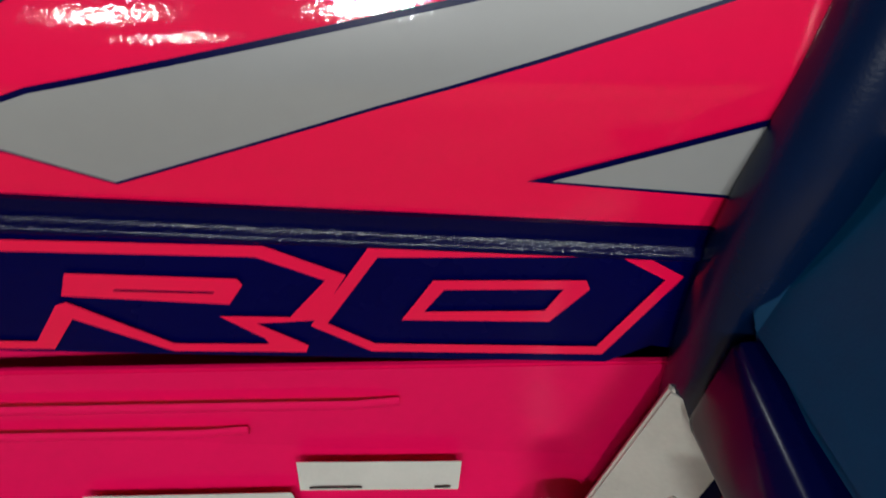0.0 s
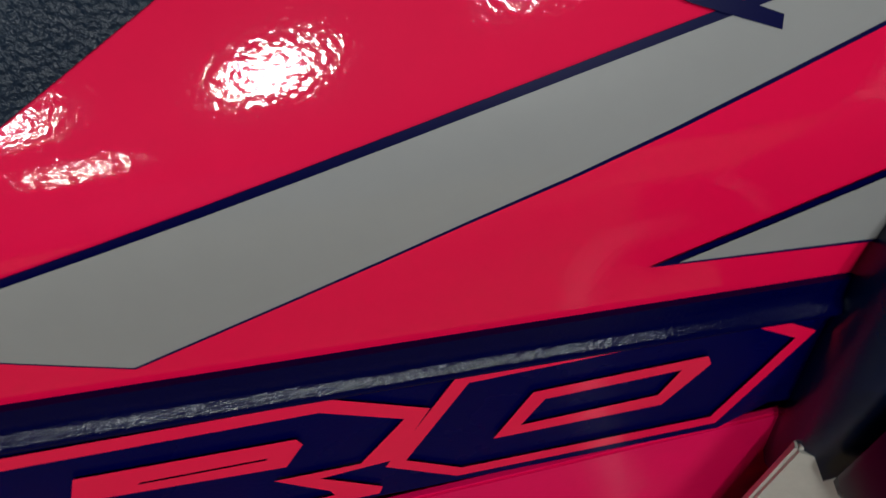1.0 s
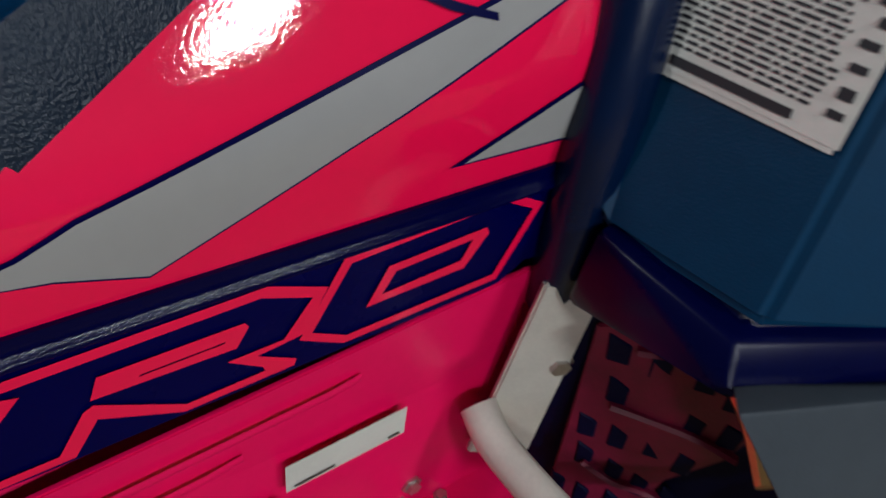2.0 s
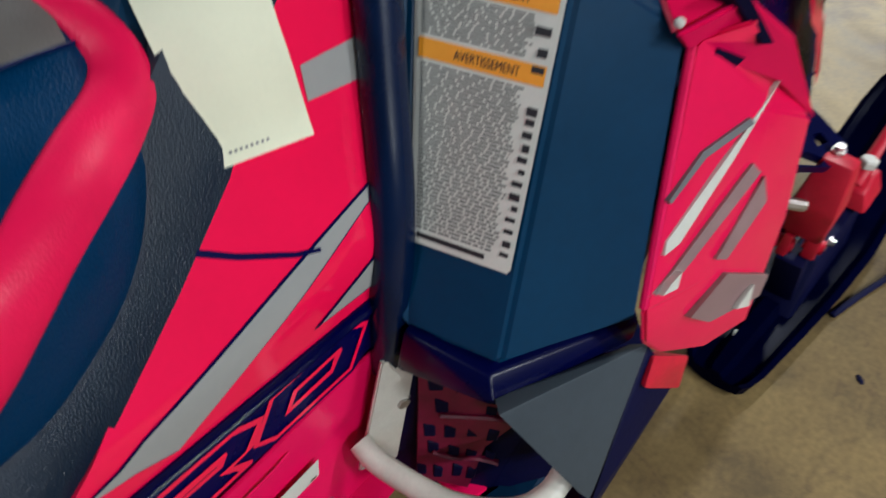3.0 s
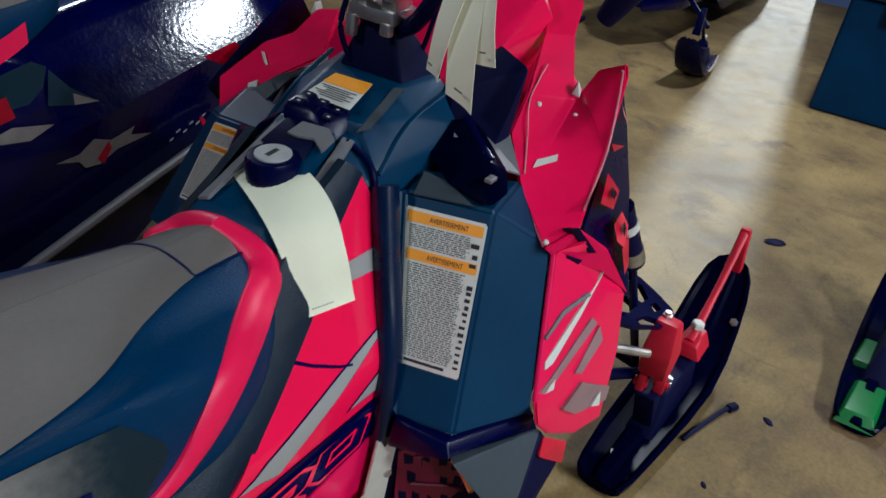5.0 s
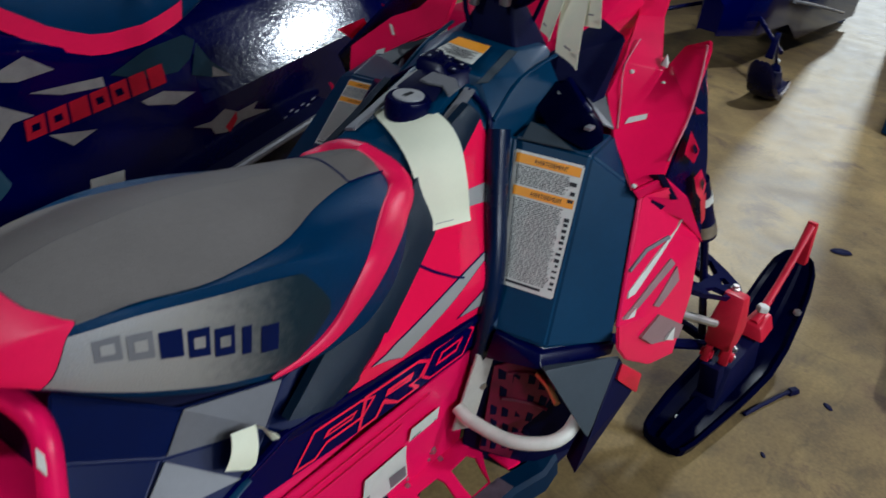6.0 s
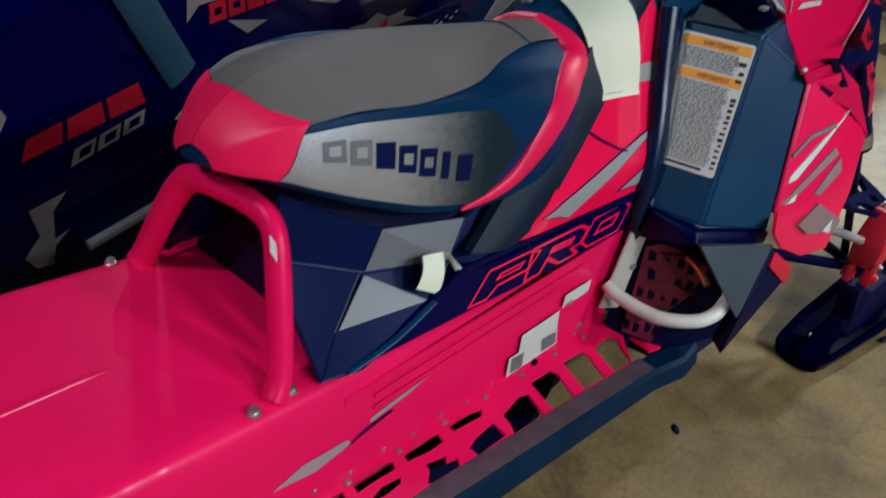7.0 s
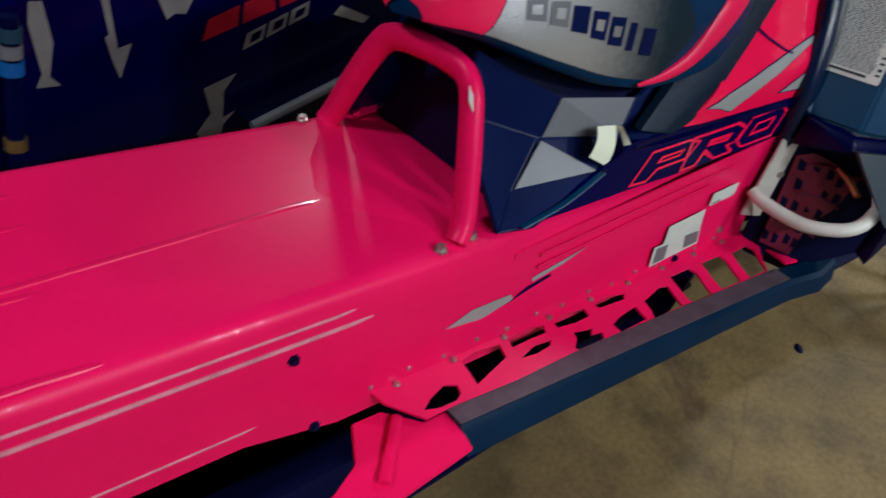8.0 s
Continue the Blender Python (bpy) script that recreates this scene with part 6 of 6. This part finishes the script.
    for z0, z1, r, mat in ((0.519, 0.541, 0.021, BLUEGREY), (0.490, 0.512, 0.020, GREYPL), (0.460, 0.484, 0.021, SPRINGBLUE), (0.318, 0.340, 0.020, BRASS)):
        part("collar", tube([(-1.446 - (0.56 - z) * 0.153, -0.240, z) for z in (z1, z0)], r, 14, 1), mat, shock)
    part("windscreen", plate([(0.42, -0.10, 0.775), (0.42, 0.10, 0.775), (0.32, 0.09, 0.98), (0.32, -0.09, 0.98)], 0.005), GLOSSBLACK, sled)
    part("handlebar", joined(tube([(0.16, 0, 0.80), (0.06, 0, 1.03)], 0.02, 10, 1), tube([(0.0, -0.36, 1.06), (0.06, -0.1, 1.04), (0.06, 0.1, 1.04), (0.0, 0.36, 1.06)], 0.013, 10, 5)), GLOSSBLACK, sled)

    def mark(name, outline, mat, y=-0.2125):
        bm = poly2d(outline, (), 0)
        for v in bm.verts:
            v.co = (v.co.x, y, v.co.y)
        bmesh.ops.solidify(bm, geom=bm.faces[:], thickness=0.001)
        return part(name, bm, mat, body)

    for k in range(7):
        mark("word_block", slanted([(-0.617, 0.643), (-0.247, 0.688), (-0.232, 0.638), (-0.616, 0.598)], k, 7, 0.13), REDMARK, -0.2140)
        if k in (0, 1, 3, 4):
            mark("word_hole", slanted([(-0.603, 0.630), (-0.236, 0.672), (-0.224, 0.655), (-0.603, 0.615)], k, 7, 0.62), BLACKPAINT, -0.2148)
    for k in range(3):
        mark("word_block", slanted([(-1.059, 0.461), (-0.798, 0.515), (-0.782, 0.467), (-1.076, 0.418)], k, 3, 0.12), REDMARK, -0.2140)
        mark("number_block", slanted([(-0.968, 0.411), (-0.790, 0.453), (-0.797, 0.419), (-0.981, 0.375)], k, 3, 0.14), GREYMARK, -0.2150)
        mark("number_hole", slanted([(-0.955, 0.407), (-0.778, 0.448), (-0.783, 0.431), (-0.963, 0.387)], k, 3, 0.55), BLACKPAINT, -0.2158)
    mark("blue_facet", [(-0.296, 0.728), (-0.180, 0.742), (-0.145, 0.722), (-0.160, 0.680), (-0.200, 0.655), (-0.290, 0.658), (-0.400, 0.690)], BLUEGREY)
    mark("star_facet", [(-0.142, 0.716), (-0.093, 0.662), (-0.013, 0.605), (-0.084, 0.617), (-0.155, 0.637)], BLUEGREY, -0.2130)
    mark("star_tip", [(-0.085, 0.645), (-0.013, 0.605), (-0.084, 0.617)], GREYMARK, -0.2136)
    for pts in ([(-0.598, 0.696), (-0.421, 0.691), (-0.415, 0.668), (-0.522, 0.675)], [(-0.565, 0.597), (-0.446, 0.576), (-0.508, 0.556)], [(-0.316, 0.609), (-0.250, 0.618), (-0.144, 0.591), (-0.211, 0.575), (-0.300, 0.595)],
                [(-0.653, 0.754), (-0.600, 0.772), (-0.535, 0.732), (-0.619, 0.724), (-0.660, 0.733)], [(-0.670, 0.689), (-0.592, 0.648), (-0.642, 0.644), (-0.676, 0.612)], [(-0.776, 0.745), (-0.700, 0.752), (-0.664, 0.745), (-0.70, 0.738)],
                [(-1.080, 0.311), (-0.997, 0.325), (-1.031, 0.291), (-1.038, 0.227), (-1.003, 0.236), (-1.039, 0.209), (-1.048, 0.168), (-1.085, 0.174), (-1.106, 0.208), (-1.067, 0.247)],
                [(-1.180, 0.640), (-1.182, 0.578), (-1.149, 0.479), (-1.131, 0.488), (-1.107, 0.482), (-1.085, 0.516), (-1.108, 0.559), (-1.126, 0.548), (-1.150, 0.640)], [(-1.275, 0.555), (-1.269, 0.476), (-1.278, 0.472), (-1.270, 0.425), (-1.259, 0.383), (-1.227, 0.449), (-1.256, 0.445), (-1.260, 0.555)],
                [(-1.400, 0.565), (-1.377, 0.561), (-1.372, 0.483), (-1.389, 0.422), (-1.372, 0.400), (-1.417, 0.407), (-1.402, 0.431), (-1.408, 0.527)],
                [(-0.156, 0.498), (-0.088, 0.496), (-0.040, 0.518), (0.013, 0.497), (0.092, 0.507), (0.078, 0.488), (0.150, 0.468), (0.030, 0.467), (-0.030, 0.449), (-0.074, 0.456), (-0.090, 0.478)]):
        mark("arrow_graphic", pts, GREYMARK)
    mark("small_mark", [(-0.037, 0.466), (0.004, 0.499), (0.01, 0.477), (-0.018, 0.445)], REDMARK, -0.2135)
    for k in range(6):
        x, z = 0.212 + 0.027 * k, 0.419 + 0.003 * k + 0.012 * (k % 2)
        mark("small_mark", [(x, z), (x + 0.016, z + 0.003), (x + 0.018, z + 0.009), (x + 0.002, z + 0.006)], STICKER, -0.2135)
    mark("side_label", [(-0.477, 0.463), (-0.38, 0.455), (-0.381, 0.423), (-0.476, 0.432)], STICKER, -0.2135)
    mark("side_label", [(-0.726, 0.403), (-0.705, 0.421), (-0.612, 0.373), (-0.630, 0.361)], STICKER, -0.2135)
    return sled


black_sled = black_machine(pose(0.56, 1.06, 0, 0, 0, 7), "black snowmobile with red and grey prints parked alongside")

# ---- further things on the floor ----
far = black_machine(pose(5.47, 0.62, 0, 0, 0, 176), "dark snowmobile parked facing the others far off")
green = thing("snowmobile_ski", pose(0, 0, 0), "black and green snowmobile ski lying flat on concrete", "ski")
gski = make_ski(green, Matrix.Translation((0.62, -0.50, 0)), GREEN, SKIBLACK)
for x0, x1 in ((1.40, 1.62), (1.66, 1.86)):
    part("green_inlay", hull([(x0, -0.905, 0.02), (x1, -0.93, 0.02), (x1, -1.03, 0.02), (x0, -1.01, 0.02), (x0 + 0.03, -0.92, 0.052), (x1 - 0.03, -0.945, 0.052), (x1 - 0.03, -1.015, 0.052), (x0 + 0.03, -0.995, 0.052)], 0.004), GREEN, gski)
crate = thing("storage_box", pose(4.55, -0.95, 0), "dark blue plastic storage box with a lid", "box")
part("body", box((-0.42, -0.5, 0.0), (0.42, 0.5, 0.62), 0.03, 3), SEATSIDE, crate)
part("lid", box((-0.45, -0.53, 0.625), (0.45, 0.53, 0.70), 0.02, 3), PLASTIC, crate)
for y in (-0.25, 0.25):
    part("latch", box((-0.46, y - 0.05, 0.52), (-0.42, y + 0.05, 0.66), 0.006), GLOSSBLACK, crate)
for x, y, r in ((0.36, -0.372, 0.011), (0.965, -0.67, 0.008), (2.35, -0.59, 0.03), (1.30, -0.76, 0.012)):
    peb = part("pebble", moved(turned([(r * 0.3, 0.0), (r, r * 0.25), (r * 0.8, r * 0.6), (r * 0.2, r * 0.8)], 7), pose(x, y, 0, 0, 0, 40 * r * 100) @ Matrix.Diagonal((1.5, 0.8, 0.6, 1))), MATTE)
    tagged(peb, "small dark crumb of dirt on the concrete", "debris", "dirt crumbs")

# thin dark strand on the concrete beside the ski
strap = part("floor_strand", joined(tube([(1.08, -0.585, 0.006), (1.16, -0.612, 0.006), (1.235, -0.640, 0.008), (1.285, -0.660, 0.010)], 0.0065, 8, 5, flat=0.6),
                                 hull([(1.275, -0.644, 0.001), (1.262, -0.664, 0.001), (1.312, -0.660, 0.001), (1.300, -0.684, 0.001), (1.278, -0.650, 0.018), (1.268, -0.664, 0.018), (1.304, -0.664, 0.016), (1.296, -0.678, 0.016)], 0.003, 2)), MATTE)
tagged(strap, "thin dark strand with a blunt end on the concrete", "strap")
